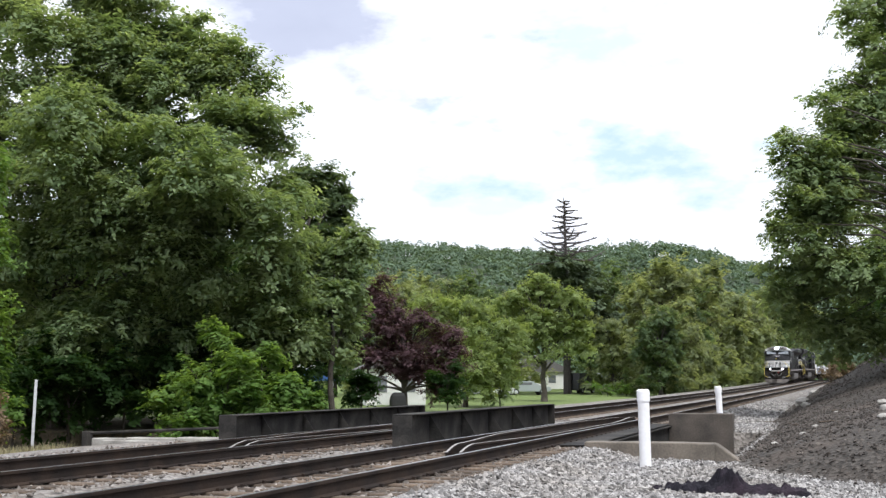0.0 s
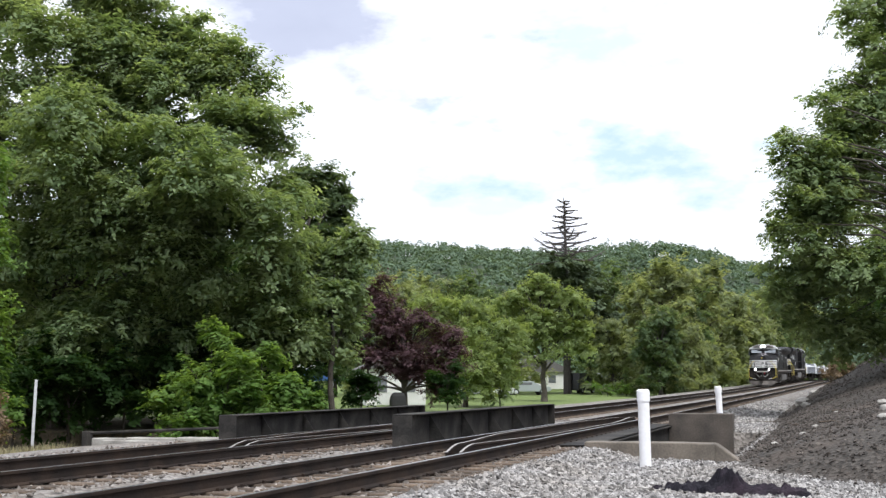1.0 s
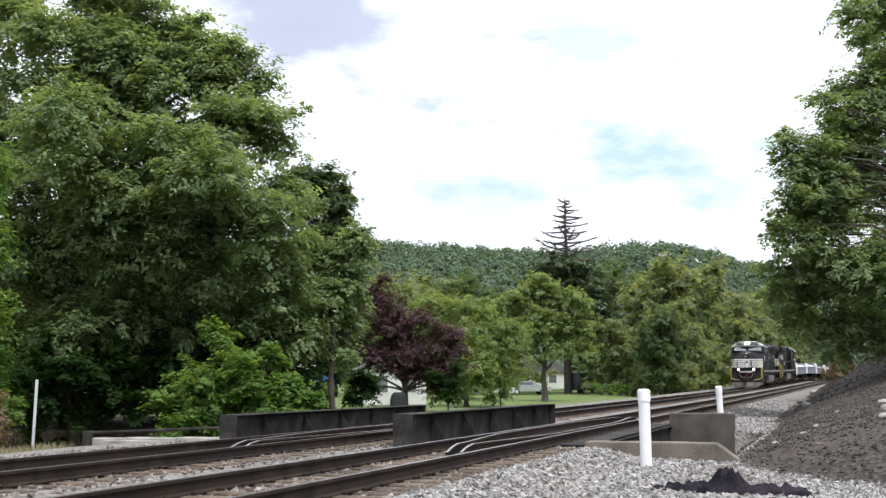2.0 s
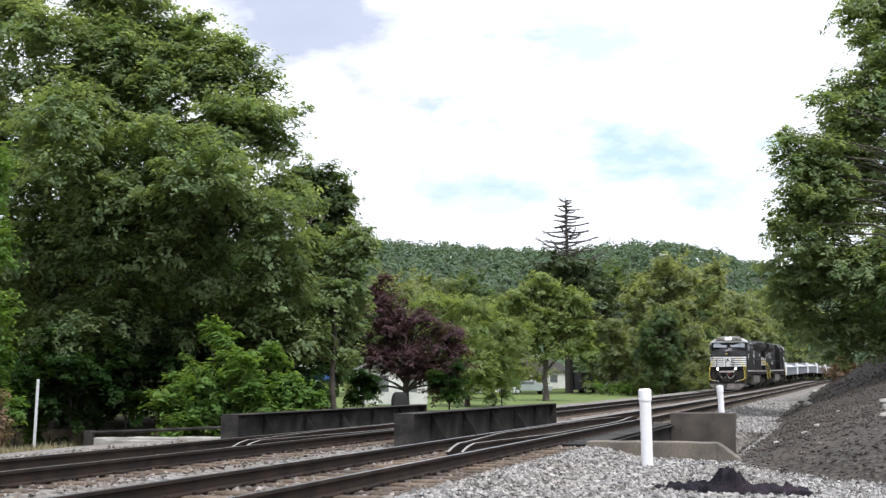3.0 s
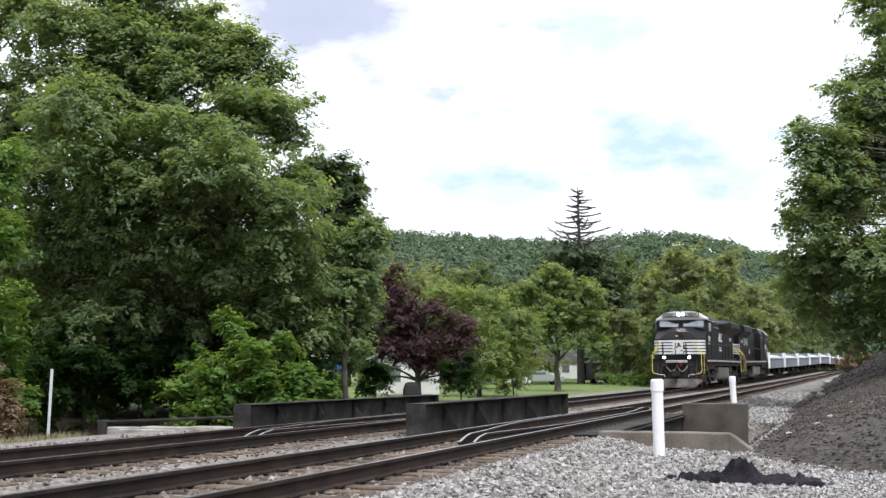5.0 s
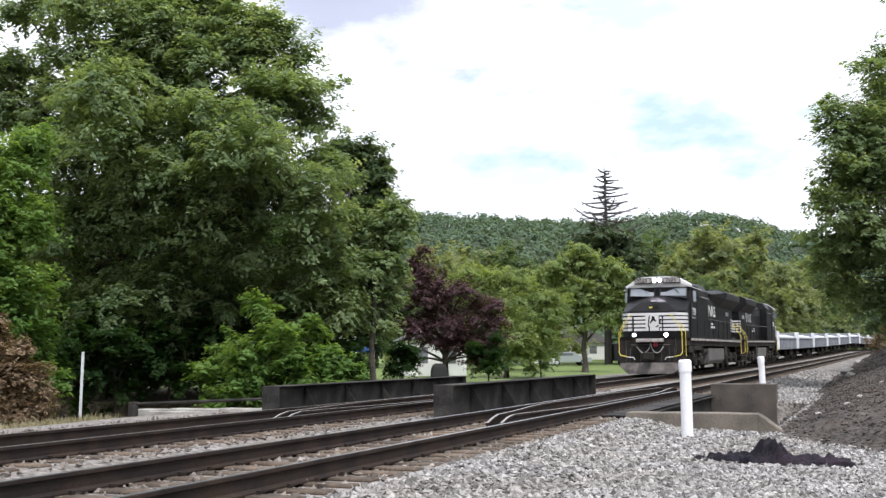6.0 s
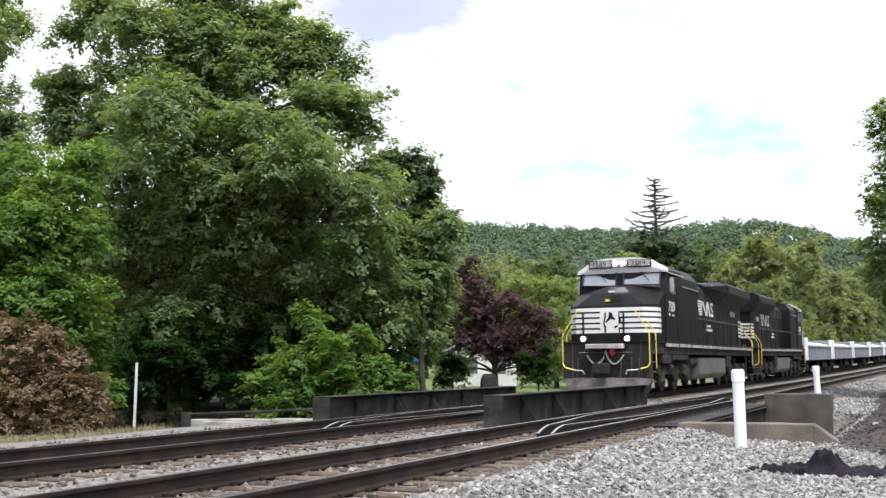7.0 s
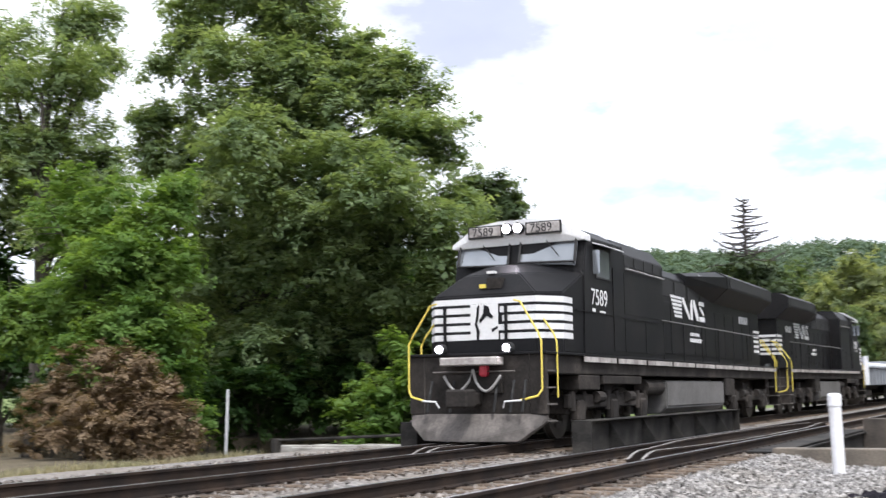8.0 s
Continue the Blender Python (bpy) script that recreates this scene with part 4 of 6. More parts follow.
build_tree("willow_tree", "pale green rounded tree on the lawn", (p.x, p.y, -0.3), lobes_at((p.x, p.y, -0.3), [(0.075, 0.088, 0.018, 86), (0.098, 0.086, 0.018, 86), (0.117, 0.074, 0.016, 86), (0.062, 0.074, 0.016, 86), (0.092, 0.066, 0.026, 86), (0.124, 0.052, 0.014, 86), (0.070, 0.052, 0.020, 86), (0.108, 0.046, 0.020, 86), (0.128, 0.033, 0.012, 86), (0.085, 0.036, 0.020, 86), (0.060, 0.040, 0.014, 86), (0.088, 0.100, 0.008, 86), (0.128, 0.066, 0.008, 86)]), 34000, 0.28, 0.75, M_LEAF_PALE, 21, 0.25)
FAR = build_tree("far_tree", "green broadleaf tree beyond the lawn", tuple(eye_point(0.19, 0, 125).xy) + (0.0,), round_lobes(13.5, 11, 9, 8, 0.05) + [(2.6, -1.5, 1.9, 2.6, 2.4, 1.9), (-2.6, 1.0, 1.7, 2.7, 2.4, 1.8), (0.3, 2.6, 1.8, 2.5, 2.4, 1.8), (-0.5, -2.4, 1.6, 2.4, 2.2, 1.7)], 13000, 0.52, 1.1, M_LEAF_FAR, 22, 0.3, group="trees beyond the lawn")
DARK_FAR = build_tree("far_tree", "dark green tree beyond the lawn", tuple(eye_point(0.205, 0, 150).xy) + (0.0,), round_lobes(14.5, 9.5, 29, 9, 0.05) + [(2.2, -1.5, 1.9, 2.4, 2.2, 1.9), (-2.2, 1.0, 1.7, 2.4, 2.2, 1.8)], 12000, 0.48, 1.0, M_LEAF_MID, 24, 0.3, group="trees beyond the lawn")
for k, (u, y, sc) in enumerate(((0.155, 112, 0.55), (0.165, 135, 1.05), (0.215, 118, 0.98), (0.235, 140, 1.1), (0.255, 122, 0.85), (0.275, 150, 1.05), (0.275, 168, 1.0), (0.135, 150, 0.95), (0.29, 200, 1.15), (0.225, 105, 0.62), (0.26, 100, 0.55),
                             (-0.03, 120, 0.85), (0.0, 130, 0.95), (0.03, 125, 0.92), (-0.06, 125, 0.9), (0.06, 140, 0.9), (-0.1, 110, 0.8), (-0.14, 105, 0.8), (0.285, 182, 1.0), (0.295, 215, 1.2), (0.325, 265, 1.3), (0.18, 160, 1.2), (0.02, 95, 0.6), (0.26, 116, 0.42), (0.245, 112, 0.5), (0.20, 104, 0.5))):
    p = eye_point(u, 0, y)
    short = FAR_C + 3.0 + 6.6 * sc - side_of(p.x, p.y)
    if short > 0:
        p.x -= short * math.cos(PHI)
        p.y += short * math.sin(PHI)
    c = copy_thing(DARK_FAR if k % 3 == 1 else FAR, pose(p.x, p.y, foot(p.x, p.y), 0, 0, 61 * k + 10))
    c.scale = (sc * 1.15, sc * 1.15, sc * 1.22)


def build_conifer():
    """A tall spruce: live and dark below, its top bare and dead."""
    p = eye_point(0.1135, 0, 118)
    t = thing("spruce_tree", "tall dark spruce with a bare dead top", "tree", pose(p.x, p.y, foot(p.x, p.y)))
    rng = random.Random(5)
    H = 21.4
    bm = bmesh.new()
    tube(bm, [(0, 0, -0.3), (0, 0, 8), (0.05, 0, 15), (-0.1, 0, H)], 0.3, 8, radii=[0.45, 0.33, 0.2, 0.03])
    part("trunk", bm, M_DEADWOOD, t)
    for i in range(48):
        bm = bmesh.new()
        z = 14.2 + 6.9 * (i / 48) ** 0.9
        ln = (0.55 + (H - z) * 0.60) * rng.uniform(0.6, 1.12)
        a = i * 2.4 + rng.uniform(-0.3, 0.3)
        d = Vector((math.cos(a), math.sin(a), 0))
        lift = rng.uniform(-0.10, 0.42)
        q = [Vector((0, 0, z)) + d * ln * f + Vector((0, 0, ln * (-0.03 * math.sin(f * 3.0) + lift * f * f))) for f in (0, 0.3, 0.6, 1)]
        tube(bm, q, 0.05, 5, radii=[0.12, 0.10, 0.085, 0.04], caps=False)
        for f in (0.45, 0.65, 0.85):
            b0 = Vector((0, 0, z)) + d * ln * f + Vector((0, 0, ln * (-0.03 * math.sin(f * 3.0) + lift * f * f)))
            for sgn in (-1, 1):
                e = b0 + (d * 0.6 + sgn * Vector((-d.y, d.x, 0)) * 0.7 + Vector((0, 0, rng.uniform(-0.2, 0.3)))) * ln * 0.18
                tube(bm, [b0, e], 0.02, 4, radii=[0.05, 0.02], caps=False)
        part("dead_branch", bm, M_DEADWOOD, t)
    lobes = []
    for i in range(34):
        z = 6.5 + 8.3 * i / 34
        a = i * 2.4
        r = 2.0 + (15.5 - z) * 0.55
        lobes.append((math.cos(a) * r * 0.7, math.sin(a) * r * 0.7, z, 0.9 + r * 0.3, 0.9 + r * 0.3, 0.75))
    pts, out = crown_points(lobes, 30000, 1.0, 23, 0.2, 0.5)
    c = new("crown", leaf_mesh("crown", pts, out, 0.62, 0.26, M_NEEDLE, 23, 0.6))
    c.parent = t


build_conifer()


# ---- wooded hill ----
def hill_z(x, y):
    d = y - 0.06 * x
    ridge = 66 + 8 * math.exp(-((x + 60) / 110) ** 2) + 4.5 * math.exp(-((x - 112) / 38) ** 2) - 0.12 * min(140, max(0, x - 118)) + 4 * noise.noise((x * 0.012, y * 0.004, 0))
    return -2 + ridge * smooth01(ramp(d, 240, 600)) - 10 * smooth01(ramp(d, 620, 1100)) + 2.0 * noise.noise((x * 0.03, y * 0.03, 1))


def build_hill():
    xs = [-900 + 1900 * i / 120 for i in range(121)]
    ys = [240 + 900 * i / 70 for i in range(71)]
    verts = [(x, y, hill_z(x, y)) for y in ys for x in xs]
    faces = [(j * 121 + i, j * 121 + i + 1, (j + 1) * 121 + i + 1, (j + 1) * 121 + i) for j in range(70) for i in range(120)]
    ob = new("hillside", mesh_of("hillside", verts, faces, M_GROUND_FOREST, True))
    tagged(ob, "distant wooded hill under a bright cloudy sky", "hill", kind="structure")
    rng = np.random.default_rng(8)
    n = 5400
    pts, outs = [], []
    for i in range(n):
        y = 260 + 390 * rng.random() ** 0.8
        x = rng.uniform(-0.30, 0.62) * y
        r = rng.uniform(1.8, 3.8)
        c = np.array([x, y, hill_z(x, y) + r * rng.uniform(0.9, 1.8)])
        d = rng.normal(0, 1, (38, 3))
        d /= np.linalg.norm(d, axis=1)[:, None]
        d[:, 2] = np.abs(d[:, 2]) * 1.1 - 0.2
        pts.append(c + d * r * rng.uniform(0.75, 1.1, (38, 1)))
        outs.append(d)
    o = new("hill_wood", leaf_mesh("hill_wood", np.concatenate(pts), np.concatenate(outs), 1.6, 1.25, M_HILL_HAZY, 9))
    tagged(o, "far green woodland covering the hill", "woodland", kind="stuff")


build_hill()


# ---- train ----
M_LOCO = mat("black_loco_paint", (0.0065, 0.0065, 0.0075), 0.5, 0, 0.3, 1.2, 14, 0.03, (0.020, 0.0185, 0.018), 0.8, 0.5, spec=0.2)
M_LOCO_WHITE = mat("white_loco_paint", (0.74, 0.74, 0.74), 0.5, 0, 0.08, 2, 20, 0.02, (0.5, 0.48, 0.45), 2.0, 0.35)
M_LOCO_GREY = mat("dusty_underframe", (0.026, 0.023, 0.021), 0.85, 0, 0.35, 2, 18, 0.2, (0.075, 0.064, 0.056), 1.2, 0.6, spec=0.2)
M_PLOW = mat("dusty_plow_paint", (0.13, 0.115, 0.105), 0.8, 0, 0.3, 2, 18, 0.1, (0.045, 0.04, 0.036), 2.4, 0.8)
M_TANK = mat("grey_fuel_tank", (0.15, 0.145, 0.14), 0.7, 0, 0.2, 1.4, 15, 0.08, (0.09, 0.085, 0.08), 1.0, 0.6)
M_STEP = mat("dusty_pale_step", (0.42, 0.39, 0.37), 0.7, 0, 0.25, 4, 20, 0.1, (0.15, 0.13, 0.12), 3.0, 0.7)
M_YELLOW = mat("yellow_handrail_paint", (0.72, 0.58, 0.10), 0.5, 0, 0.1, 3, 30, 0.02)
M_WINDOW = mat("cab_window_glass", (0.32, 0.34, 0.36), 0.08, 0.55, 0.1, 0.8, 4, 0.0, (0.2, 0.22, 0.24), 1.0, 0.5)
M_BLACK = mat("black_rubber", (0.012, 0.012, 0.012), 0.7, 0, 0.2, 4, 30, 0.05)
M_HOSE = mat("grey_air_hose", (0.30, 0.29, 0.28), 0.7, 0, 0.2, 4, 30, 0.05)
M_RED = mat("red_hose_coupling", (0.45, 0.03, 0.05), 0.5, 0, 0.15, 4, 30, 0.05)
M_LAMP = glow_mat("headlight_glow", (1.0, 0.90, 0.94), 90.0)
M_WHEEL = mat("worn_wheel_steel", (0.09, 0.08, 0.07), 0.6, 0.5, 0.3, 4, 30, 0.1)
M_WAGON = mat("pale_wagon_paint", (0.29, 0.31, 0.345), 0.7, 0, 0.15, 1.0, 10, 0.05, (0.20, 0.205, 0.21), 0.6, 0.5)
M_WAGON_TOP = mat("white_wagon_load", (0.78, 0.80, 0.82), 0.7, 0, 0.1, 1.5, 12, 0.05, (0.62, 0.65, 0.68), 1.0, 0.5)


def hull(points):
    bm = bmesh.new()
    for p in points:
        bm.verts.new(p)
    bmesh.ops.convex_hull(bm, input=bm.verts[:])
    bmesh.ops.delete(bm, geom=[v for v in bm.verts if not v.link_faces], context="VERTS")
    bmesh.ops.dissolve_limit(bm, angle_limit=0.01, verts=bm.verts[:], edges=bm.edges[:])
    bmesh.ops.recalc_face_normals(bm, faces=bm.faces[:])
    return bm


def mirror_x(points):
    return points + [(-x, y, z) for x, y, z in points if x]


def bevelled(bm, r):
    bmesh.ops.bevel(bm, geom=bm.edges[:], offset=r, segments=2, affect="EDGES", clamp_overlap=True)
    return bm


NOSE_Y = 0.78     # front face of the nose
NOSE_PLAN = [(-1.50, 1.78), (-1.50, 1.30), (-1.14, NOSE_Y), (1.14, NOSE_Y), (1.50, 1.30), (1.50, 1.78)]


def band(plan, z0, z1, out, lo=None, hi=None):
    """A thin strip that follows the nose round; lo and hi cut it off in x on the front face."""
    pts = [Vector((x, y, 0)) for x, y in plan]
    if lo is not None:
        pts = [Vector((lo, NOSE_Y, 0))] + [p for p in pts if p.x > lo]
    if hi is not None:
        pts = [p for p in pts if p.x < hi] + [Vector((hi, NOSE_Y, 0))]
    bm = bmesh.new()
    rows = []
    for i, p in enumerate(pts):
        a, b = pts[max(i - 1, 0)], pts[min(i + 1, len(pts) - 1)]
        d = (b - a).normalized()
        n = Vector((d.y, -d.x, 0))
        rows.append([bm.verts.new(p + n * o + Vector((0, 0, z))) for o, z in ((-0.01, z0), (out, z0), (out, z1), (-0.01, z1))])
    for q, w in zip(rows, rows[1:]):
        for k in range(4):
            bm.faces.new((q[k], q[(k + 1) % 4], w[(k + 1) % 4], w[k]))
    bm.faces.new(rows[0])
    bm.faces.new(rows[-1][::-1])
    bmesh.ops.recalc_face_normals(bm, faces=bm.faces[:])
    return bm


def letters(text, size, material, parent, m, name="lettering"):
    cu = bpy.data.curves.new(name, "FONT")
    cu.body, cu.size, cu.extrude = text, size, 0.003
    cu.materials.append(material)
    tmp = bpy.data.objects.new(name, cu)
    me = bpy.data.meshes.new_from_object(tmp)
    bpy.data.objects.remove(tmp)
    ob = new(name, me)
    ob.parent = parent
    ob.matrix_basis = m
    return ob


def side_text(text, size, material, parent, x, y, z, name="lettering"):
    """Text on the side that faces +x or -x, reading along it."""
    turn = Matrix(((0, 0, 1), (1, 0, 0), (0, 1, 0))).to_4x4() if x > 0 else Matrix(((0, 0, -1), (-1, 0, 0), (0, 1, 0))).to_4x4()
    return letters(text, size, material, parent, Matrix.Translation((x, y, z)) @ turn, name)


def build_truck(loco, y):
    t = part("truck_frame", boxes((-1.28, -1.12, y - 2.55, y + 2.55, 0.62, 0.92), (1.12, 1.28, y - 2.55, y + 2.55, 0.62, 0.92), (-1.2, 1.2, y - 0.35, y + 0.35, 0.55, 1.2), (-1.2, 1.2, y - 2.5, y - 2.3, 0.5, 0.9), bevel=0.03), M_LOCO_GREY, loco)
    for dy in (-2.05, 0, 2.05):
        for x in (-1.24, 1.24):
            part("axle_box", boxes((x - 0.1, x + 0.12, y + dy - 0.2, y + dy + 0.2, 0.36, 0.8), bevel=0.04), M_LOCO_GREY, t)
            for k in (-0.3, 0.3):
                part("spring", disc(bmesh.new(), (x, y + dy + k, 0.78), "z", 0.09, 0.4, 12), M_LOCO_GREY, t)
    for dy in (-1.0, 1.0):
        for x in (-1.33, 1.33):
            bm = bmesh.new()
            disc(bm, (x, y + dy, 0.85), "y", 0.12, 0.4, 12)
            part("brake_cylinder", bm, M_LOCO_GREY, t)


def build_wheelset(parent, y, r, x=0.75):
    bm = bmesh.new()
    disc(bm, (0, 0, 0), "x", 0.08, 2 * x + 0.3, 10)
    for sx in (-1, 1):
        disc(bm, (sx * x, 0, 0), "x", r, 0.13, 28)
        disc(bm, (sx * (x - 0.08), 0, 0), "x", r + 0.028, 0.03, 28)
        disc(bm, (sx * (x + 0.08), 0, 0), "x", 0.17, 0.06, 12)
        for k in range(4):
            a = k * math.pi / 2
            box(bm, sx * (x + 0.062), sx * (x + 0.072), math.cos(a) * r * 0.55 - 0.05, math.cos(a) * r * 0.55 + 0.05, math.sin(a) * r * 0.55 - 0.05, math.sin(a) * r * 0.55 + 0.05)
    w = part("wheelset", bm, M_WHEEL, parent)
    w.location = (0, y, r)
    return w


LOCO_WHEELS = (2.55, 4.6, 6.65, 15.65, 17.7, 19.75)


def build_locomotive():
    L = thing("locomotive", "dusty black diesel locomotive with white nose stripes and yellow handrails", "locomotive", group="locomotives of the train")
    # frame and walkway
    part("underframe", boxes((-1.45, 1.45, 0.50, 21.4, 1.32, 1.70), (-0.6, 0.6, 0.3, 21.6, 0.95, 1.35), bevel=0.02), M_LOCO_GREY, L)
    part("walkway", boxes((-1.53, 1.53, 0.30, 21.6, 1.70, 1.75), bevel=0.008), M_LOCO, L)
    for x in (-1.535, 1.52):
        for i in range(9):
            y0 = 2.3 + i * 2.1
            part("sill_stripe", boxes((x, x + 0.015, y0, y0 + 1.95, 1.58, 1.69)), M_STEP, L)
    # nose
    nose = hull(mirror_x([(1.14, NOSE_Y, 1.75), (1.5, 1.30, 1.75), (1.5, 2.5, 1.75), (1.14, NOSE_Y, 2.93), (1.5, 1.30, 2.95), (0.62, 1.15, 3.38), (1.5, 1.95, 3.20), (1.5, 2.5, 3.45), (0.3, 1.65, 3.6), (0.35, 2.5, 3.74)]))
    nose_ob = part("nose", bevelled(nose, 0.025), M_LOCO, L)
    bars = [(2.745 - 0.18 * i, 2.865 - 0.18 * i) for i in range(5)]
    for i, (z0, z1) in enumerate(bars):
        if i == 0:
            part("stripe", band(NOSE_PLAN, z0, z1, 0.006), M_LOCO_WHITE, nose_ob, "white stripe")
            continue
        part("stripe", band(NOSE_PLAN, z0, z1, 0.006, hi=-0.30 + 0.06 * (i % 2)), M_LOCO_WHITE, nose_ob, "white stripe")
        part("stripe", band(NOSE_PLAN, z0, z1, 0.006, lo=0.30 + 0.05 * (i % 3)), M_LOCO_WHITE, nose_ob, "white stripe")
    part("emblem_panel", boxes((-0.31, 0.31, NOSE_Y - 0.012, NOSE_Y - 0.001, 2.03, 2.742)), M_LOCO_WHITE, nose_ob, "white panel with a dark emblem")
    for shape in ([(-0.16, 2.80), (-0.10, 2.83), (-0.12, 2.60), (-0.16, 2.45), (-0.10, 2.30), (-0.12, 2.14), (-0.17, 2.14), (-0.17, 2.30), (-0.21, 2.45), (-0.17, 2.62)],
                  [(0.0, 2.83), (0.10, 2.80), (0.14, 2.66), (0.21, 2.60), (0.17, 2.55), (0.06, 2.61), (-0.01, 2.54), (-0.09, 2.46), (-0.11, 2.52), (-0.02, 2.66)],
                  [(0.16, 2.34), (0.30, 2.40), (0.30, 2.35), (0.18, 2.28)]):
        bm = prism(bmesh.new(), [(u, v - 0.105) for u, v in shape], 1, NOSE_Y - 0.022, NOSE_Y - 0.013)
        part("emblem", bm, M_LOCO, nose_ob)
    for x in (-0.92, 0.46):
        part("door_frame", boxes((x, x + 0.06, NOSE_Y - 0.05, NOSE_Y - 0.02, 1.8, 2.74)), M_LOCO, nose_ob)
    part("nose_door", boxes((0.02, 0.34, 0.86, 1.2, 3.06, 3.28)), M_LOCO_GREY, nose_ob)
    part("nose_lamp", boxes((-0.1, 0.08, 1.12, 1.25, 3.40, 3.45)), M_LOCO_WHITE, nose_ob)
    part("data_plate", boxes((-0.14, 0.0, 0.85, 1.1, 3.08, 3.16)), M_YELLOW, nose_ob)
    # cab
    cab = hull(mirror_x([(1.53, 2.35, 1.75), (1.53, 4.9, 1.75), (1.53, 2.42, 3.4), (1.53, 2.60, 4.22), (1.53, 4.9, 4.24), (0.95, 2.55, 4.56), (0.95, 4.9, 4.58), (0.4, 2.5, 4.62), (0.4, 4.9, 4.64), (0.4, 2.36, 3.72)]))
    cab_ob = part("cab", bevelled(cab, 0.02), M_LOCO, L)
    brow = hull(mirror_x([(1.57, 2.40, 4.14), (1.57, 2.75, 4.14), (1.57, 2.40, 4.22), (0.97, 2.36, 4.60), (0.97, 2.75, 4.62), (0.4, 2.34, 4.67), (0.4, 2.75, 4.69), (1.57, 2.75, 4.26), (1.2, 2.36, 4.27), (0.2, 2.36, 4.27)]))
    part("roof_brow", brow, M_LOCO_WHITE, cab_ob, "white painted roof front")
    for x0, x1 in ((-1.36, -0.16), (0.10, 1.38)):
        a, b = x0, x1
        w = hull([(a, 2.335, 3.70), (b, 2.345, 3.60 if abs(b) > 1 else 3.72), (a, 2.56, 4.24), (b, 2.56, 4.24), (a, 2.38, 3.74), (b, 2.39, 3.66), (a, 2.6, 4.24), (b, 2.6, 4.24)])
        wob = part("windshield", w, M_WINDOW, cab_ob, "pale reflecting windshield pane")
        wob.location = (0, -0.035, 0)
        f = bmesh.new()
        for p, q in (((a, 2.30, 3.72), (b, 2.31, 3.68)), ((a, 2.47, 4.25), (b, 2.47, 4.25)), ((a, 2.30, 3.72), (a, 2.47, 4.25)), ((b, 2.31, 3.68), (b, 2.47, 4.25))):
            tube(f, [p, q], 0.028, 6)
        part("window_frame", f, M_BLACK, wob)
        wp = bmesh.new()
        tube(wp, [((a + b) / 2 - 0.1, 2.45, 4.25), ((a + b) / 2 + 0.25, 2.36, 3.85)], 0.014, 5)
        part("wiper", wp, M_BLACK, wob)
    for x0, x1 in ((-1.08, -0.32), (0.30, 1.06)):
        nb = part("number_board", boxes((x0, x1, 2.27, 2.345, 4.35, 4.56), bevel=0.01), M_STEP, cab_ob, "pale number board with dark figures")
        part("board_frame", boxes((x0 - 0.03, x1 + 0.03, 2.285, 2.34, 4.32, 4.35), (x0 - 0.03, x1 + 0.03, 2.285, 2.34, 4.56, 4.59), (x0 - 0.03, x0, 2.285, 2.34, 4.35, 4.56), (x1, x1 + 0.03, 2.285, 2.34, 4.35, 4.56)), M_BLACK, nb)
        letters("7589", 0.26, M_BLACK, nb, pose(x0 + 0.08, 2.266, 4.365, 90), "board_number")
    for x in (-0.14, 0.12):
        bm = bmesh.new()
        disc(bm, (x, 2.26, 4.47), "y", 0.125, 0.12, 18)
        h = part("headlight", bm, M_BLACK, cab_ob)
        bm = bmesh.new()
        disc(bm, (x, 2.195, 4.47), "y", 0.09, 0.02, 18)
        part("lens", bm, M_LAMP, h, "glowing headlight lens")
    for sx in (-1, 1):
        x = sx * 1.535
        w = part("side_window", boxes((x - 0.01, x + 0.01, 3.15, 3.95, 3.42, 4.02)), M_WINDOW, cab_ob)
        part("window_frame", boxes((x - 0.014, x + 0.018, 3.08, 3.15, 3.38, 4.06), (x - 0.014, x + 0.018, 3.95, 4.02, 3.38, 4.06), (x - 0.014, x + 0.018, 3.15, 3.95, 4.02, 4.06), (x - 0.014, x + 0.018, 3.15, 3.95, 3.38, 3.42)), M_BLACK, w)
        bm = bmesh.new()
        prism(bm, [(sx * 1.53, 4.12), (sx * 1.80, 4.04), (sx * 1.80, 4.06), (sx * 1.53, 4.15)], 1, 2.95, 4.2)
        part("sunshade", bm, M_LOCO_WHITE, cab_ob)
        part("mirror", boxes((sx * 1.56, sx * 1.72, 2.86, 2.90, 3.45, 3.95), bevel=0.01), M_WINDOW, cab_ob)
        part("cab_door", boxes((x - 0.008, x + 0.012, 4.15, 4.75, 1.85, 3.7)), M_LOCO, cab_ob)
        part("cab_trim", boxes((x - 0.008, x + 0.012, 1.9, 7.6, 2.62, 2.645)), M_LOCO, cab_ob)
        for y0, y1, z1 in ((2.85, 3.0, 2.72), (3.3, 3.62, 2.69)):
            part("side_bar", boxes((x - 0.006, x + 0.012, y0, y1, 2.65, z1)), M_LOCO_WHITE, cab_ob)
    side_text("7589", 0.50, M_LOCO_WHITE, cab_ob, 1.538, 2.78, 2.80, "road_number")
    side_text("7589", 0.50, M_LOCO_WHITE, cab_ob, -1.538, 3.95, 2.80, "road_number")
    # equipment cabin behind the cab and long hood
    aux = hull(mirror_x([(1.50, 4.9, 1.75), (1.50, 8.0, 1.75), (1.50, 4.9, 4.10), (1.50, 8.0, 4.10), (1.22, 4.9, 4.46), (1.22, 7.9, 4.46)]))
    aux_ob = part("equipment_cabin", bevelled(aux, 0.015), M_LOCO, L)
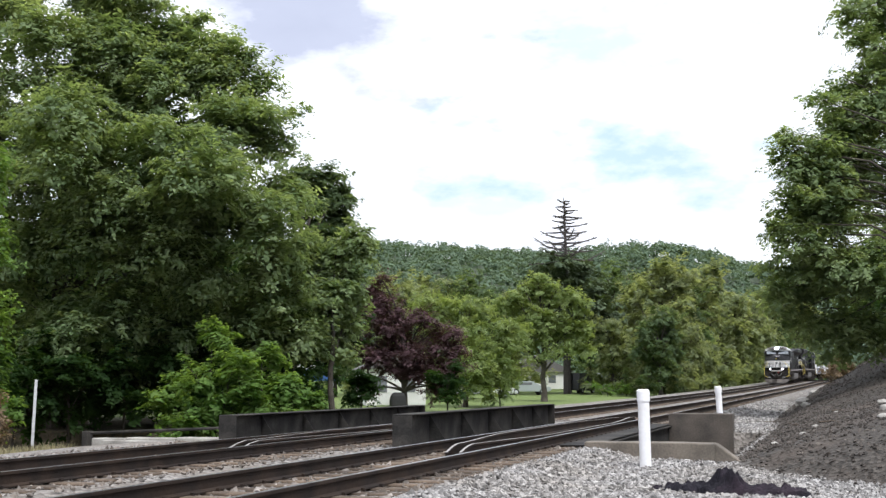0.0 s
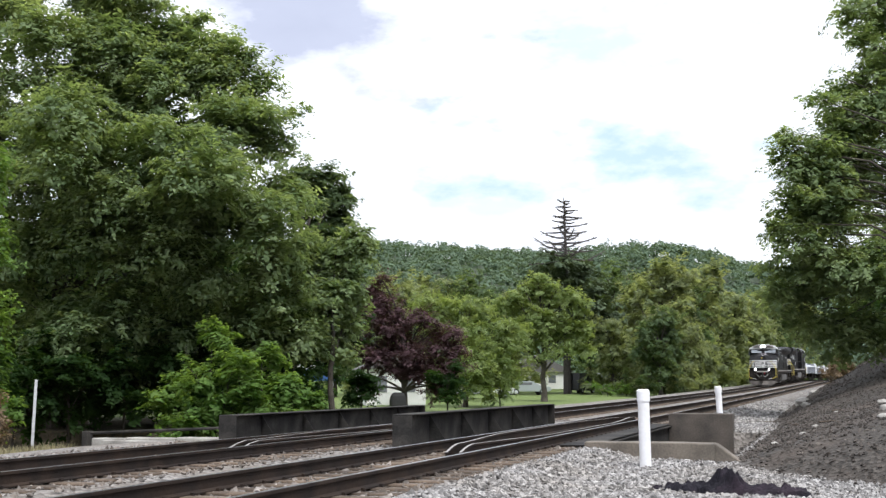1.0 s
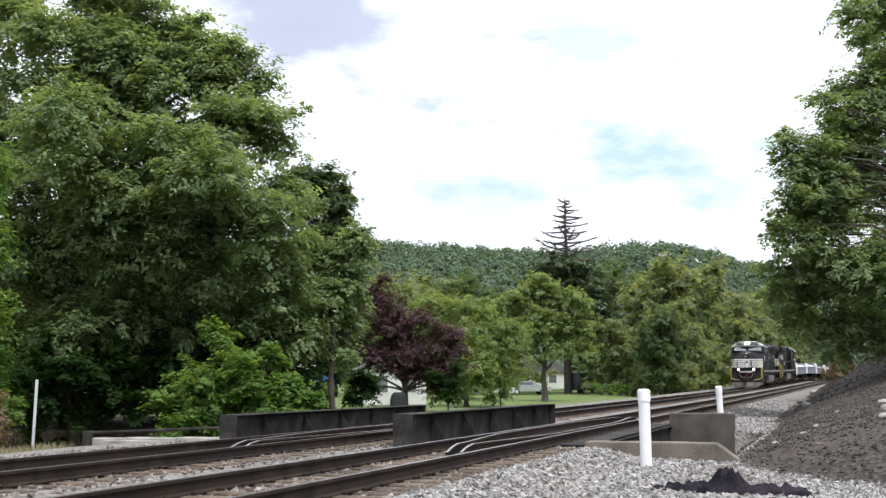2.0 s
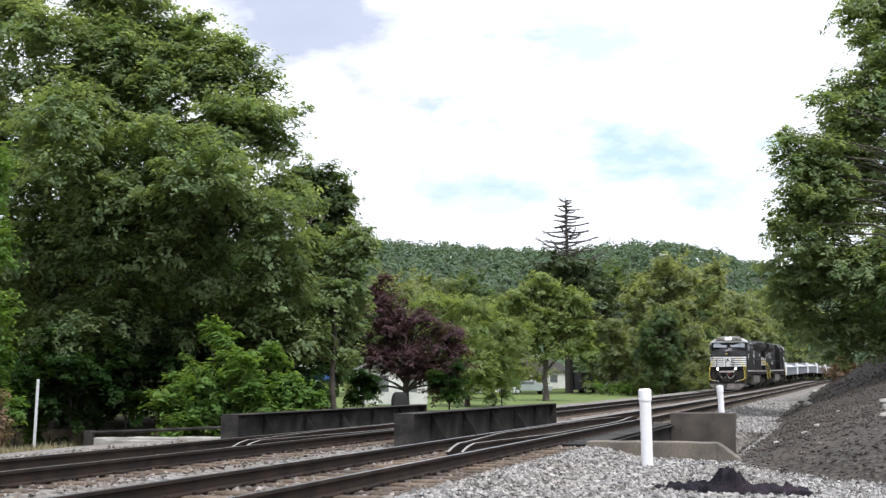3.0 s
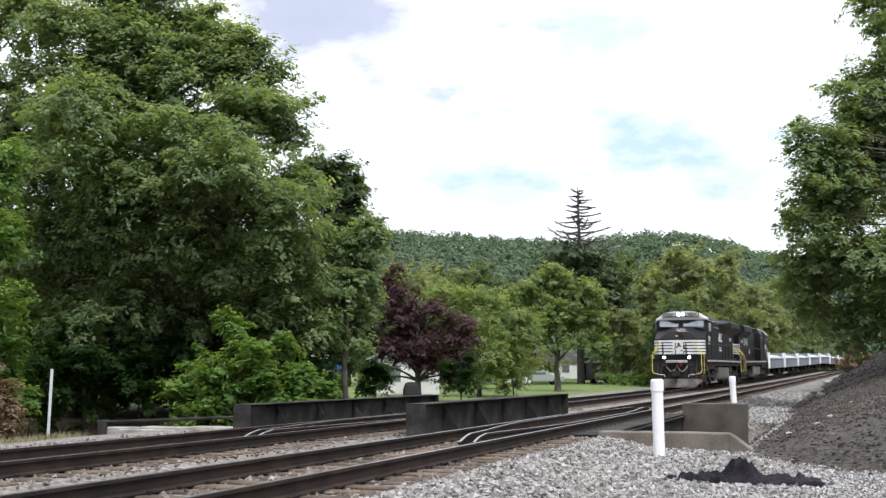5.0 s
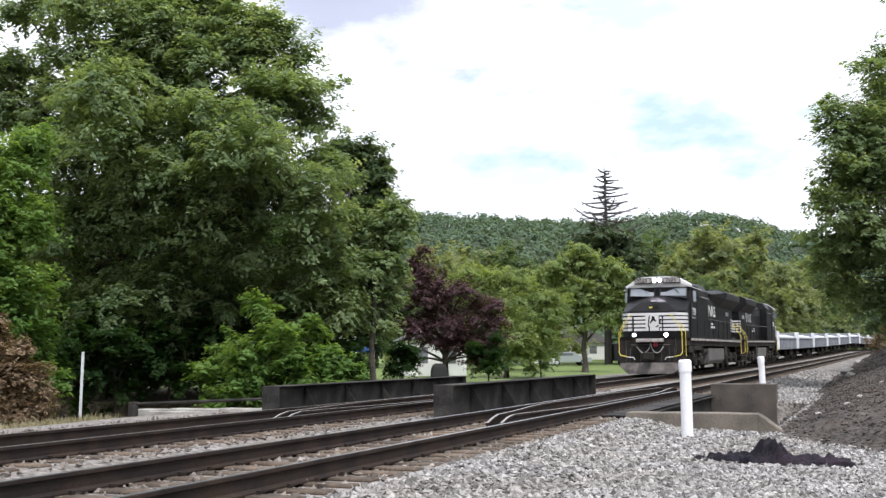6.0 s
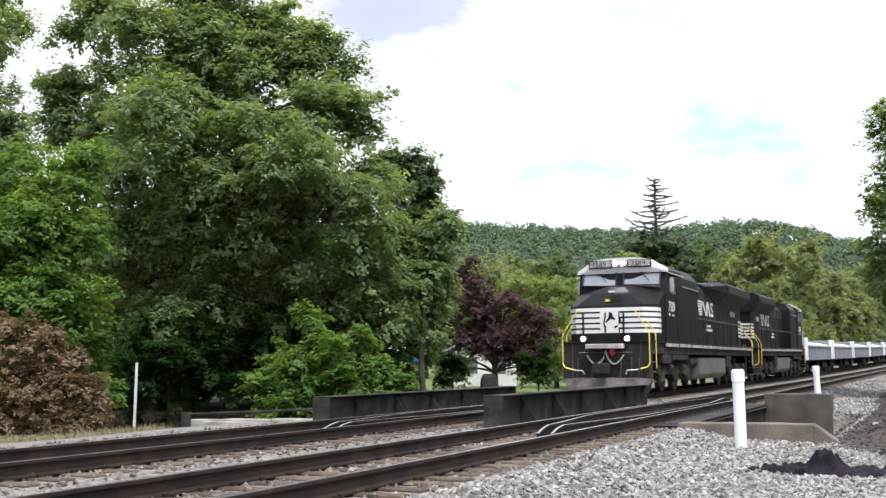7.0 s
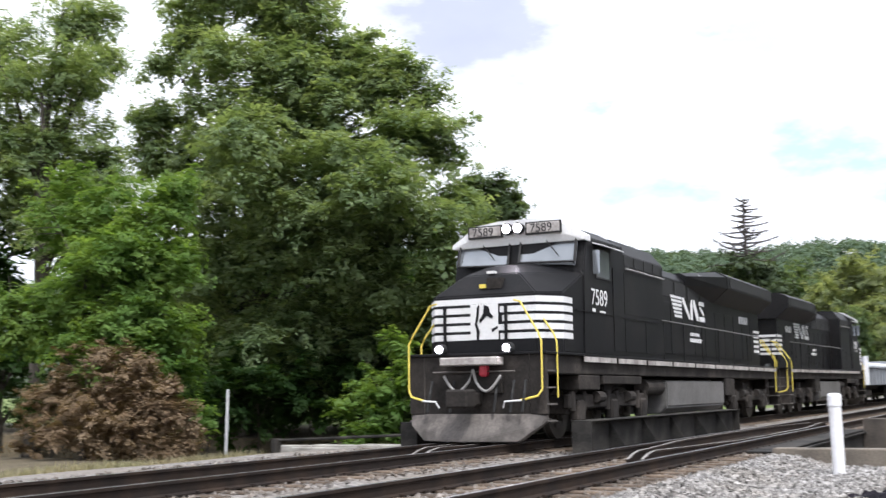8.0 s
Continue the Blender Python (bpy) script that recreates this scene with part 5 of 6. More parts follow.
    for sx in (-1, 1):
        bm = bmesh.new()
        tube(bm, [(sx * 1.56, 5.0, 3.76), (sx * 1.56, 7.9, 3.76)], 0.022, 6)
        part("roof_rail", bm, M_HOSE, aux_ob)
        for k in range(4):
            y0 = 5.05 + k * 0.72
            part("cabin_grille", boxes((sx * 1.50 - 0.01, sx * 1.50 + 0.01, y0, y0 + 0.60, 3.84, 4.08), bevel=0.004), M_BLACK, aux_ob)
        for y0, y1, z0, z1 in ((5.0, 7.9, 2.72, 3.66), (5.0, 6.4, 1.85, 2.6), (6.5, 7.9, 1.85, 2.6)):
            part("cabin_panel", boxes((sx * 1.50 - 0.008, sx * 1.50 + 0.008, y0, y1, z0, z1), bevel=0.004), M_LOCO, aux_ob)
    hood = hull(mirror_x([(1.02, 7.7, 1.75), (1.02, 20.8, 1.75), (1.02, 7.7, 4.02), (1.02, 20.8, 4.02), (0.8, 7.7, 4.26), (0.8, 20.8, 4.26)]))
    hood_ob = part("hood", bevelled(hood, 0.015), M_LOCO, L)
    for sx in (-1, 1):
        for k in range(11):
            y0 = 7.85 + k * 1.16
            part("hood_door", boxes((sx * 1.02 - 0.012, sx * 1.02 + 0.012, y0, y0 + 1.06, 1.95, 3.35), bevel=0.005), M_LOCO, hood_ob)
        for k in range(5):
            y0 = 8.0 + k * 1.3
            part("hood_grille", boxes((sx * 1.02 - 0.012, sx * 1.02 + 0.012, y0, y0 + 1.1, 3.5, 3.95), bevel=0.005), M_BLACK, hood_ob)
        # lettering block drawn as plain slanted shapes
        xs = sx * 1.036
        lo, hi = xs - 0.004, xs + 0.004
        shapes = [[(10.55 - i * 0.07, 2.98 + i * 0.105), (11.22, 2.98 + i * 0.105), (11.22, 3.05 + i * 0.105), (10.50 - i * 0.07, 3.05 + i * 0.105)] for i in range(6)]
        shapes += [[(11.30, 3.45), (11.92, 2.98), (12.02, 2.98), (12.02, 3.10), (11.45, 3.57), (11.30, 3.57)], [(12.10, 2.98), (12.32, 2.98), (12.32, 3.57), (12.22, 3.57), (12.10, 3.40)],
                   [(12.40, 3.36), (12.74, 2.98), (12.92, 2.98), (12.92, 3.12), (12.56, 3.57), (12.40, 3.57)], [(13.0, 2.98), (13.62, 2.98), (13.62, 3.12), (13.0, 3.12)],
                   [(13.0, 3.45), (13.58, 3.45), (13.58, 3.57), (13.0, 3.57)], [(13.02, 3.38), (13.18, 3.42), (13.60, 3.20), (13.46, 3.15)]]
        for shape in shapes:
            block = bmesh.new()
            prism(block, [(u if sx > 0 else 24.08 - u, v) for u, v in shape], 0, lo, hi)
            part("emblem_block", block, M_LOCO_WHITE, hood_ob, "white slanted emblem block")
        part("small_bar", boxes(*[(lo, hi, 12.0 + 0.16 * k, 12.12 + 0.16 * k, 2.52, 2.61) for k in range(6)], *[(lo, hi, 11.95 + 0.17 * k, 12.08 + 0.17 * k, 2.34, 2.45) for k in range(8)]), M_LOCO_WHITE, hood_ob)
        part("small_bar", boxes(*[(lo, hi, 17.9 + 0.33 * k, 18.1 + 0.33 * k, 3.16, 3.40) for k in range(4)]), M_LOCO_WHITE, hood_ob)
        # outer handrail along the walkway
        bm = bmesh.new()
        tube(bm, [(sx * 1.5, 7.8, 2.72), (sx * 1.5, 20.9, 2.72)], 0.018, 6)
        rail = part("handrail", bm, M_TANK, L)
        for k in range(8):
            y0 = 7.9 + k * 1.8
            part("rail_post", tube(bmesh.new(), [(sx * 1.5, y0, 1.75), (sx * 1.5, y0, 2.71)], 0.016, 6), M_LOCO, rail)
    # exhaust, fans and the flared radiator
    part("exhaust_stack", boxes((-0.35, 0.35, 11.3, 12.4, 4.26, 4.42), bevel=0.02), M_LOCO_GREY, hood_ob)
    part("roof_hatch", boxes((-0.7, 0.7, 8.2, 10.8, 4.26, 4.32), bevel=0.015), M_LOCO, hood_ob)
    rad = hull(mirror_x([(1.04, 14.6, 3.62), (1.04, 20.9, 3.62), (1.52, 14.6, 4.05), (1.52, 20.9, 4.05), (1.52, 14.6, 4.42), (1.52, 20.9, 4.42), (1.2, 14.5, 4.60), (1.2, 20.9, 4.60)]))
    rad_ob = part("radiator", bevelled(rad, 0.015), M_LOCO, L)
    for sx in (-1, 1):
        part("radiator_grille", boxes((sx * 1.52 - 0.012, sx * 1.52 + 0.012, 14.9, 20.6, 4.10, 4.38)), M_BLACK, rad_ob)
        part("dust_plate", boxes((sx * 1.05, sx * 1.2, 12.6, 14.2, 4.28, 4.31)), M_LOCO_WHITE, hood_ob)
    inter = hull(mirror_x([(1.03, 11.6, 3.95), (1.04, 14.6, 3.62), (1.10, 11.6, 4.2), (1.50, 14.6, 4.05), (0.9, 11.6, 4.30), (1.2, 14.6, 4.58), (1.5, 14.6, 4.40)]))
    part("air_intake", inter, M_LOCO, L)
    # rear end: striped panel and lamps
    for i in range(5):
        z0 = 2.25 + i * 0.17
        part("rear_stripe", boxes((-0.98, 0.98, 20.80, 20.815, z0, z0 + 0.09)), M_LOCO_WHITE, hood_ob, "white stripe")
    for sx in (-1, 1):
        for i in range(5):
            z0 = 2.25 + i * 0.17
            part("rear_stripe", boxes((sx * 1.02 - 0.018, sx * 1.02 + 0.018, 19.95, 20.79, z0, z0 + 0.09)), M_LOCO_WHITE, hood_ob, "white stripe")
    # ends: pilot, plow, steps, handrails, coupler
    plow = hull(mirror_x([(0.0, -0.28, 0.04), (1.02, 0.06, 0.04), (1.0, 0.35, 0.04), (1.42, 0.26, 0.34), (0.0, 0.10, 0.56), (1.5, 0.42, 0.56), (1.5, 0.52, 0.42)]))
    part("snow_plow", bevelled(plow, 0.015), M_PLOW, L, "dusty grey snow plow")
    part("pilot_plate", boxes((-1.5, 1.5, 0.35, 0.47, 0.55, 1.70), bevel=0.015), M_LOCO_GREY, L)
    part("anticlimber", boxes((-0.62, 0.62, 0.0, 0.35, 1.50, 1.66), bevel=0.02), M_STEP, L, "dusty pale front step")
    part("rear_pilot", boxes((-1.5, 1.5, 21.35, 21.45, 0.4, 1.70), bevel=0.015), M_LOCO_GREY, L)
    for y, sg in ((0.35, -1), (21.45, 1)):
        bm = boxes((-0.16, 0.16, min(y, y + sg * 0.5), max(y, y + sg * 0.5), 0.72, 0.98), (-0.24, 0.24, min(y + sg * 0.45, y + sg * 0.85), max(y + sg * 0.45, y + sg * 0.85), 0.68, 1.04), bevel=0.04)
        part("coupler", bm, M_LOCO_GREY, L)
        for sx in (-1, 1):
            bm = bmesh.new()
            for z in (0.42, 0.74, 1.06, 1.38):
                box(bm, sx * 1.16, sx * 1.52, min(y + 0.02, y - sg * 0.5), max(y + 0.02, y - sg * 0.5), z - 0.015, z + 0.015)
            box(bm, sx * 1.14, sx * 1.17, min(y, y - sg * 0.5), max(y, y - sg * 0.5), 0.4, 1.7)
            part("step", bm, M_PLOW, L)
            bm = bmesh.new()
            for yy, xx in ((y + sg * 0.10, 1.46), (y - sg * 0.52, 1.52)):
                tube(bm, [(sx * xx, yy, 1.02 if xx < 1.5 else 0.86), (sx * xx, yy, 1.95), (sx * (xx - 0.08), yy - sg * 0.03, 2.12), (sx * 1.0, yy - sg * 0.08, 2.72), (sx * 0.86, yy - sg * 0.10, 2.76)], 0.019, 7)
            tube(bm, [(sx * 1.46, y + sg * 0.10, 1.02), (sx * 1.38, y + sg * 0.14, 0.90), (sx * 1.05, y + sg * 0.22, 0.82)], 0.022, 7)
            part("corner_handrail", bm, M_YELLOW, L, "yellow handrail")
            bm = bmesh.new()
            tube(bm, [(sx * 1.08, y + sg * 0.22, 0.82), (sx * 0.75, y + sg * 0.28, 0.80), (sx * 0.70, y + sg * 0.24, 0.68)], 0.02, 6)
            part("grab_iron", bm, M_LOCO_WHITE, L)
            bm = bmesh.new()
            disc(bm, (sx * 0.74, y + sg * 0.06, 1.83), "y", 0.11, 0.16, 18)
            d = part("ditch_light", bm, M_BLACK, L)
            bm = bmesh.new()
            disc(bm, (sx * 0.74, y + sg * 0.145, 1.83), "y", 0.072, 0.02, 18)
            part("lens", bm, M_LAMP if sg < 0 else M_WINDOW, d, "round lamp lens")
        # hoses looped between brackets
        for x0, x1 in ((-0.62, 0.02), (0.02, 0.62)):
            bm = bmesh.new()
            tube(bm, [(x0 + (x1 - x0) * k / 8, y + sg * (0.16 + 0.05 * math.sin(k * math.pi / 8)), (1.30 if x0 < 0 else 1.30) - 0.30 * math.sin(math.pi * k / 8) + (0.12 if (k == 8) == (x0 < 0) and k in (0, 8) else 0)) for k in range(9)], 0.028, 7)
            part("air_hose", bm, M_HOSE, L)
        part("hose_head", boxes((0.16, 0.32, min(y, y + sg * 0.2), max(y, y + sg * 0.2), 1.28, 1.52), bevel=0.04), M_RED, L, "red hose coupling")
        for x in (-0.95, -0.45, 0.5, 0.85, 1.1):
            bm = tube(bmesh.new(), [(x, y + sg * 0.05, 1.2), (x + 0.03, y + sg * 0.2, 0.95), (x, y + sg * 0.25, 0.6)], 0.03, 6)
            part("brake_hose", bm, M_BLACK, L)
        bm = bmesh.new()
        tube(bm, [(-0.9, y + sg * 0.1, 1.38), (0.9, y + sg * 0.1, 1.38)], 0.018, 6)
        part("cut_lever", bm, M_PLOW, L)
    # fuel tank and gear below the frame
    bm = hull(mirror_x([(1.42, 8.3, 0.55), (1.42, 14.0, 0.55), (1.42, 8.3, 1.22), (1.42, 14.0, 1.22), (1.2, 8.3, 0.38), (1.2, 14.0, 0.38)]))
    part("fuel_tank", bevelled(bm, 0.04), M_TANK, L, "grey fuel tank")
    for sx in (-1, 1):
        bm = bmesh.new()
        disc(bm, (sx * 1.2, 7.55, 1.05), "y", 0.2, 1.3, 16)
        part("air_reservoir", bm, M_LOCO_GREY, L)
        for y0, y1, z0 in ((2.2, 3.4, 1.0), (3.6, 6.2, 1.12), (14.1, 15.2, 0.8)):
            part("gear_box", boxes((sx * 1.0, sx * 1.45, y0, y1, z0, 1.31), bevel=0.02), M_LOCO_GREY, L)
    build_truck(L, 4.6)
    build_truck(L, 17.7)
    for y in LOCO_WHEELS:
        build_wheelset(L, y, 0.53)
    return L


LOCO_LENGTH = 22.3
lead = build_locomotive()
SECOND_SHORTER = 0.83


def shortened(ob, k):
    """Draws a copied locomotive's parts together along its length; wheels keep their round shape."""
    for c in ob.children:
        if c.name.startswith("wheelset"):
            c.location.y *= k
            continue
        c.data = c.data.copy()
        shift = 3.4 if c.name.startswith("emblem_block") else 0.0
        if c.name.startswith("road_number"):
            c.location.y *= k
        else:
            for v in c.data.vertices:
                v.co.y = (v.co.y + shift) * k
            c.location.y *= k
        shortened(c, k)


second = copy_thing(lead, Matrix())
shortened(second, SECOND_SHORTER)
tagged(second, "dusty black diesel locomotive coupled backwards behind the first")

WAGON_LENGTH = 15.2
BEHIND = LOCO_LENGTH * (1 + SECOND_SHORTER)     # from the train's front to the first wagon


def build_wagon():
    w = thing("gondola_wagon", "low pale grey gondola wagon with a white covered load", "wagon", group="wagons of the train")
    part("floor_frame", boxes((-1.35, 1.35, 0.5, 14.7, 0.95, 1.15), (-0.3, 0.3, 0.1, 15.1, 0.75, 0.98), bevel=0.02), M_LOCO_GREY, w)
    for sx in (-1, 1):
        part("side_wall", boxes((sx * 1.40 - 0.03, sx * 1.40 + 0.03, 0.5, 14.7, 1.0, 1.92), bevel=0.01), M_WAGON, w)
        for k in range(13):
            y = 0.75 + k * 1.14
            part("rib", boxes((sx * 1.435, sx * 1.52, y - 0.05, y + 0.05, 1.0, 1.92), bevel=0.01), M_WAGON, w)
        part("top_chord", boxes((sx * 1.36, sx * 1.53, 0.45, 14.75, 1.90, 2.0), bevel=0.015), M_WAGON, w)
    for y in (0.5, 14.7):
        part("end_wall", boxes((-1.5, 1.5, y - 0.06, y + 0.06, 1.0, 2.45), bevel=0.015), M_WAGON, w)
        for x in (-1.45, 1.45):
            part("end_post", boxes((x - 0.1, x + 0.1, y - 0.16, y + 0.16, 1.0, 2.5), bevel=0.015), M_WAGON_TOP, w)
    for k in range(7):
        y = 0.7 + k * 1.98
        h = hull(mirror_x([(1.33, y, 1.6), (1.33, y + 1.9, 1.6), (1.33, y + 0.06, 2.12), (1.33, y + 1.84, 2.12), (0.6, y + 0.1, 2.26), (0.6, y + 1.8, 2.26)]))
        part("load_cover", h, M_WAGON_TOP, w, "white load cover")
    for y in (2.2, 13.0):
        part("truck_frame", boxes((-1.2, -1.05, y - 1.3, y + 1.3, 0.42, 0.75), (1.05, 1.2, y - 1.3, y + 1.3, 0.42, 0.75), (-1.1, 1.1, y - 0.2, y + 0.2, 0.45, 0.95), bevel=0.03), M_LOCO_GREY, w)
        for dy in (-0.88, 0.88):
            build_wheelset(w, y + dy, 0.42)
    return w


wagons = [build_wagon()]
for k in range(12):
    wagons.append(copy_thing(wagons[0], Matrix()))


# ---- small things by the line and in the garden ----
M_CLOTH = mat("dark_wet_cloth", (0.014, 0.013, 0.018), 0.75, 0, 0.4, 4, 30, 0.3, (0.034, 0.022, 0.030), 2.0, 0.5, spec=0.12)
M_HOUSE = mat("white_siding", (0.78, 0.78, 0.76), 0.7, 0, 0.06, 1, 10, 0.05, (0.6, 0.6, 0.58), 0.6, 0.4)
M_ROOF = mat("grey_shingles", (0.14, 0.135, 0.13), 0.9, 0, 0.25, 2, 20, 0.3)
M_BLUE = mat("blue_canopy_cloth", (0.04, 0.10, 0.28), 0.8, 0, 0.15, 2, 20, 0.1)
M_CAR_WHITE = mat("white_car_paint", (0.72, 0.73, 0.74), 0.3, 0, 0.05, 1, 8, 0.0)
M_CAR_SILVER = mat("silver_car_paint", (0.42, 0.46, 0.47), 0.3, 0.4, 0.05, 1, 8, 0.0)
M_CAR_DARK = mat("dark_car_paint", (0.02, 0.02, 0.022), 0.3, 0, 0.1, 1, 8, 0.0)
M_TRUNKWOOD = mat("stick_wood", (0.10, 0.075, 0.055), 0.95, 0, 0.3, 5, 40, 0.3)


def build_cloth():
    p = at(14.9, 1.16)
    z = ground_z(14.9, 1.16)
    n, k = 60, 30
    verts, faces = [], []
    for j in range(k + 1):
        for i in range(n + 1):
            x, y = -1.0 + 2.0 * i / n, -0.38 + 0.76 * j / k
            fold = abs(noise.noise((x * 4.5, y * 6, 2))) * 0.12 + abs(noise.noise((x * 8, y * 11, 4))) * 0.13 + abs(noise.noise((x * 18, y * 20, 6))) * 0.04
            peak = 0.25 * min(1.0, 2.6 * math.exp(-((x + 0.02 + 0.3 * y) / 0.11) ** 2 - (y / 0.2) ** 2)) + 0.09 * math.exp(-((x + 0.5) / 0.25) ** 2 - (y / 0.25) ** 2)
            edge = max(abs(x) / (1.0 + 0.3 * noise.noise((y * 6, 1, 0))), abs(y) / (0.30 * (1 - 0.5 * abs(x)) + 0.16 * noise.noise((x * 5, 2, 0))))
            h = (fold + peak * (0.75 + 0.5 * noise.noise((x * 9, y * 9, 7)))) * max(0.0, 1 - edge ** 4) - 0.12 * min(1.0, max(0, edge - 0.95) * 4)
            verts.append((x + 0.05 * noise.noise((x * 5, y * 5, 9)), y + 0.06 * noise.noise((x * 5, y * 5, 12)), h + 0.02))
    for j in range(k):
        for i in range(n):
            faces.append((j * (n + 1) + i, j * (n + 1) + i + 1, (j + 1) * (n + 1) + i + 1, (j + 1) * (n + 1) + i))
    ob = new("discarded_cloth", mesh_of("discarded_cloth", verts, faces, M_CLOTH))
    ob.matrix_basis = pose(p.x, p.y, p.z + z, 0, 0, -4)
    so = ob.modifiers.new("thickness", "SOLIDIFY")
    so.thickness = 0.012
    tagged(ob, "crumpled dark purple-black cloth lying on the gravel", "cloth")


build_cloth()


def build_stick(s, la, length, turn, seed):
    rng = random.Random(seed)
    p = at(s, la)
    z = ground_z(s, la) + 0.04
    bm = bmesh.new()
    pts = [(length * (k / 5 - 0.5), rng.uniform(-0.05, 0.05) * length, 0.02 + rng.uniform(0, 0.03)) for k in range(6)]
    tube(bm, pts, 0.015, 6, radii=[0.018, 0.017, 0.015, 0.012, 0.010, 0.006])
    b = Vector(pts[3])
    tube(bm, [b, b + Vector((0.1 * length, 0.15 * length, 0.02))], 0.008, 5)
    ob = part("stick", bm, M_TRUNKWOOD, None)
    ob.matrix_basis = pose(p.x, p.y, p.z + z, 0, 0, turn)
    tagged(ob, "dry brown stick lying on stones", "stick", "sticks on the stones")


for k in range(16):
    rng = random.Random(200 + k)
    s = rng.uniform(11, 48)
    build_stick(s, toe(s) + rng.uniform(-2.2, 1.2), rng.uniform(0.3, 0.9), rng.uniform(0, 180), k)


def build_boulder(s, la, r, seed):
    p = at(s, la)
    bm = bmesh.new()
    bmesh.ops.create_icosphere(bm, subdivisions=2, radius=r)
    for v in bm.verts:
        v.co *= 1 + 0.35 * noise.noise(v.co * 2.2 / r + Vector((seed, 0, 0)))
        v.co.z *= 0.65
    ob = part("rock", bm, M_CONCRETE_PALE, None)
    ob.matrix_basis = pose(p.x, p.y, p.z + ground_z(s, la) + r * 0.2, 0, 0, seed * 40)
    tagged(ob, "pale rough rock on the dark bank", "rock", "rocks on the bank")


for k, (s, la, r) in enumerate(((20.5, -1.0, 0.11), (24, -1.2, 0.12), (19.5, -1.6, 0.10), (23, 0.4, 0.07), (22, 0.9, 0.06), (26, 0.2, 0.08), (30, -1.4, 0.14), (33, -0.3, 0.09), (17.5, -1.2, 0.09), (22.2, 17.6, 0.28), (52, 1.2, 0.3), (56, 1.5, 0.22), (60, 1.0, 0.25), (46, 0.9, 0.2))):
    build_boulder(s, la, r, k + 1)


def build_dry_grass():
    """Straw-coloured verge along the far side of the line."""
    rng = np.random.default_rng(31)
    n = 15000
    v = np.zeros((n, 3, 3))
    for i in range(n):
        s = rng.uniform(2, 23)
        la = 15.6 + abs(rng.normal(0, 1.4)) + 0.5 * noise.noise((s * 0.7, 0, 0))
        p = at(s, la)
        z = ground_z(s, la) + p.z
        h = rng.uniform(0.05, 0.24)
        a = rng.uniform(0, 6.28)
        d = np.array([math.cos(a), math.sin(a), 0]) * 0.012
        lean = rng.normal(0, 0.35, 2) * h
        base = np.array([p.x, p.y, z - 0.02])
        v[i] = base - d, base + d, base + np.array([lean[0], lean[1], h])
    me = bpy.data.meshes.new("dry_grass")
    me.from_pydata(v.reshape(-1, 3).tolist(), [], np.arange(3 * n).reshape(-1, 3).tolist())
    me.materials.append(M_STRAW)
    tagged(new("dry_grass", me), "dry straw-coloured grass verge beside the track", "grass", kind="stuff")


build_dry_grass()


def build_house(x, y, w, d, h, turn, label):
    g = foot(x, y)
    H = thing("house", label, "house", pose(x, y, g, 0, 0, turn), "houses in the garden")
    for i in range(12):
        z = i * h / 12
        part("siding_board", boxes((-w / 2, w / 2, -d / 2 - 0.03, -d / 2, z, z + h / 12 - 0.012)), M_HOUSE, H)
    part("wall", boxes((-w / 2, w / 2, -d / 2, d / 2, -0.3, h)), M_HOUSE, H)
    bm = bmesh.new()
    prism(bm, [(-w / 2 - 0.35, h), (w / 2 + 0.35, h), (0, h + w * 0.26)], 1, -d / 2 - 0.3, d / 2 + 0.3)
    part("roof", bm, M_ROOF, H)
    for x0 in (-w * 0.28, w * 0.2):
        wn = part("window", boxes((x0 - 0.5, x0 + 0.5, -d / 2 - 0.06, -d / 2 - 0.032, h * 0.35, h * 0.8)), M_WINDOW, H)
        for xf in (x0 - 0.58, x0 + 0.5):
            part("window_frame", boxes((xf, xf + 0.08, -d / 2 - 0.08, -d / 2 - 0.032, h * 0.32, h * 0.83)), M_HOUSE, wn)


build_house(-3.9, 80, 4.2, 6, 2.5, 12, "white sided house half hidden behind garden trees")
build_house(-11.6, 72, 5.0, 6, 3.4, -8, "white house behind the dark wood")
build_house(12.5, 150, 9, 7, 2.2, 5, "low white house beyond the lawn")


def build_canopy():
    x, y = -7.4, 60
    g = foot(x, y)
    C = thing("canopy_tent", "blue cloth garden canopy on thin poles", "canopy", pose(x, y, g, 0, 0, 8))
    bm = bmesh.new()
    prism(bm, [(-1.4, 1.75), (1.4, 1.75), (1.4, 1.95), (0, 2.4), (-1.4, 1.95)], 1, -1.3, 1.3)
    part("cloth_roof", bm, M_BLUE, C)
    for sx in (-1.32, 1.32):
        for sy in (-1.22, 1.22):
            part("pole", boxes((sx - 0.03, sx + 0.03, sy - 0.03, sy + 0.03, 0, 1.76)), M_STAKE, C)


build_canopy()


def build_grill():
    p = eye_point(-0.041, 0, 58)
    C = thing("covered_grill", "dark covered garden grill beside the white house", "grill", pose(p.x, p.y, foot(p.x, p.y), 0, 0, 15))
    cover = hull(mirror_x([(0.42, -0.3, 0.12), (0.42, 0.3, 0.12), (0.40, -0.28, 0.75), (0.40, 0.28, 0.75), (0.22, -0.22, 1.12), (0.22, 0.22, 1.12), (0.33, -0.26, 1.0), (0.33, 0.26, 1.0)]))
    part("cloth_cover", bevelled(cover, 0.04), M_BLACK, C)
    for sx in (-0.34, 0.34):
        part("leg", boxes((sx - 0.03, sx + 0.03, -0.2, 0.2, 0.0, 0.14)), M_STAKE, C)


build_grill()


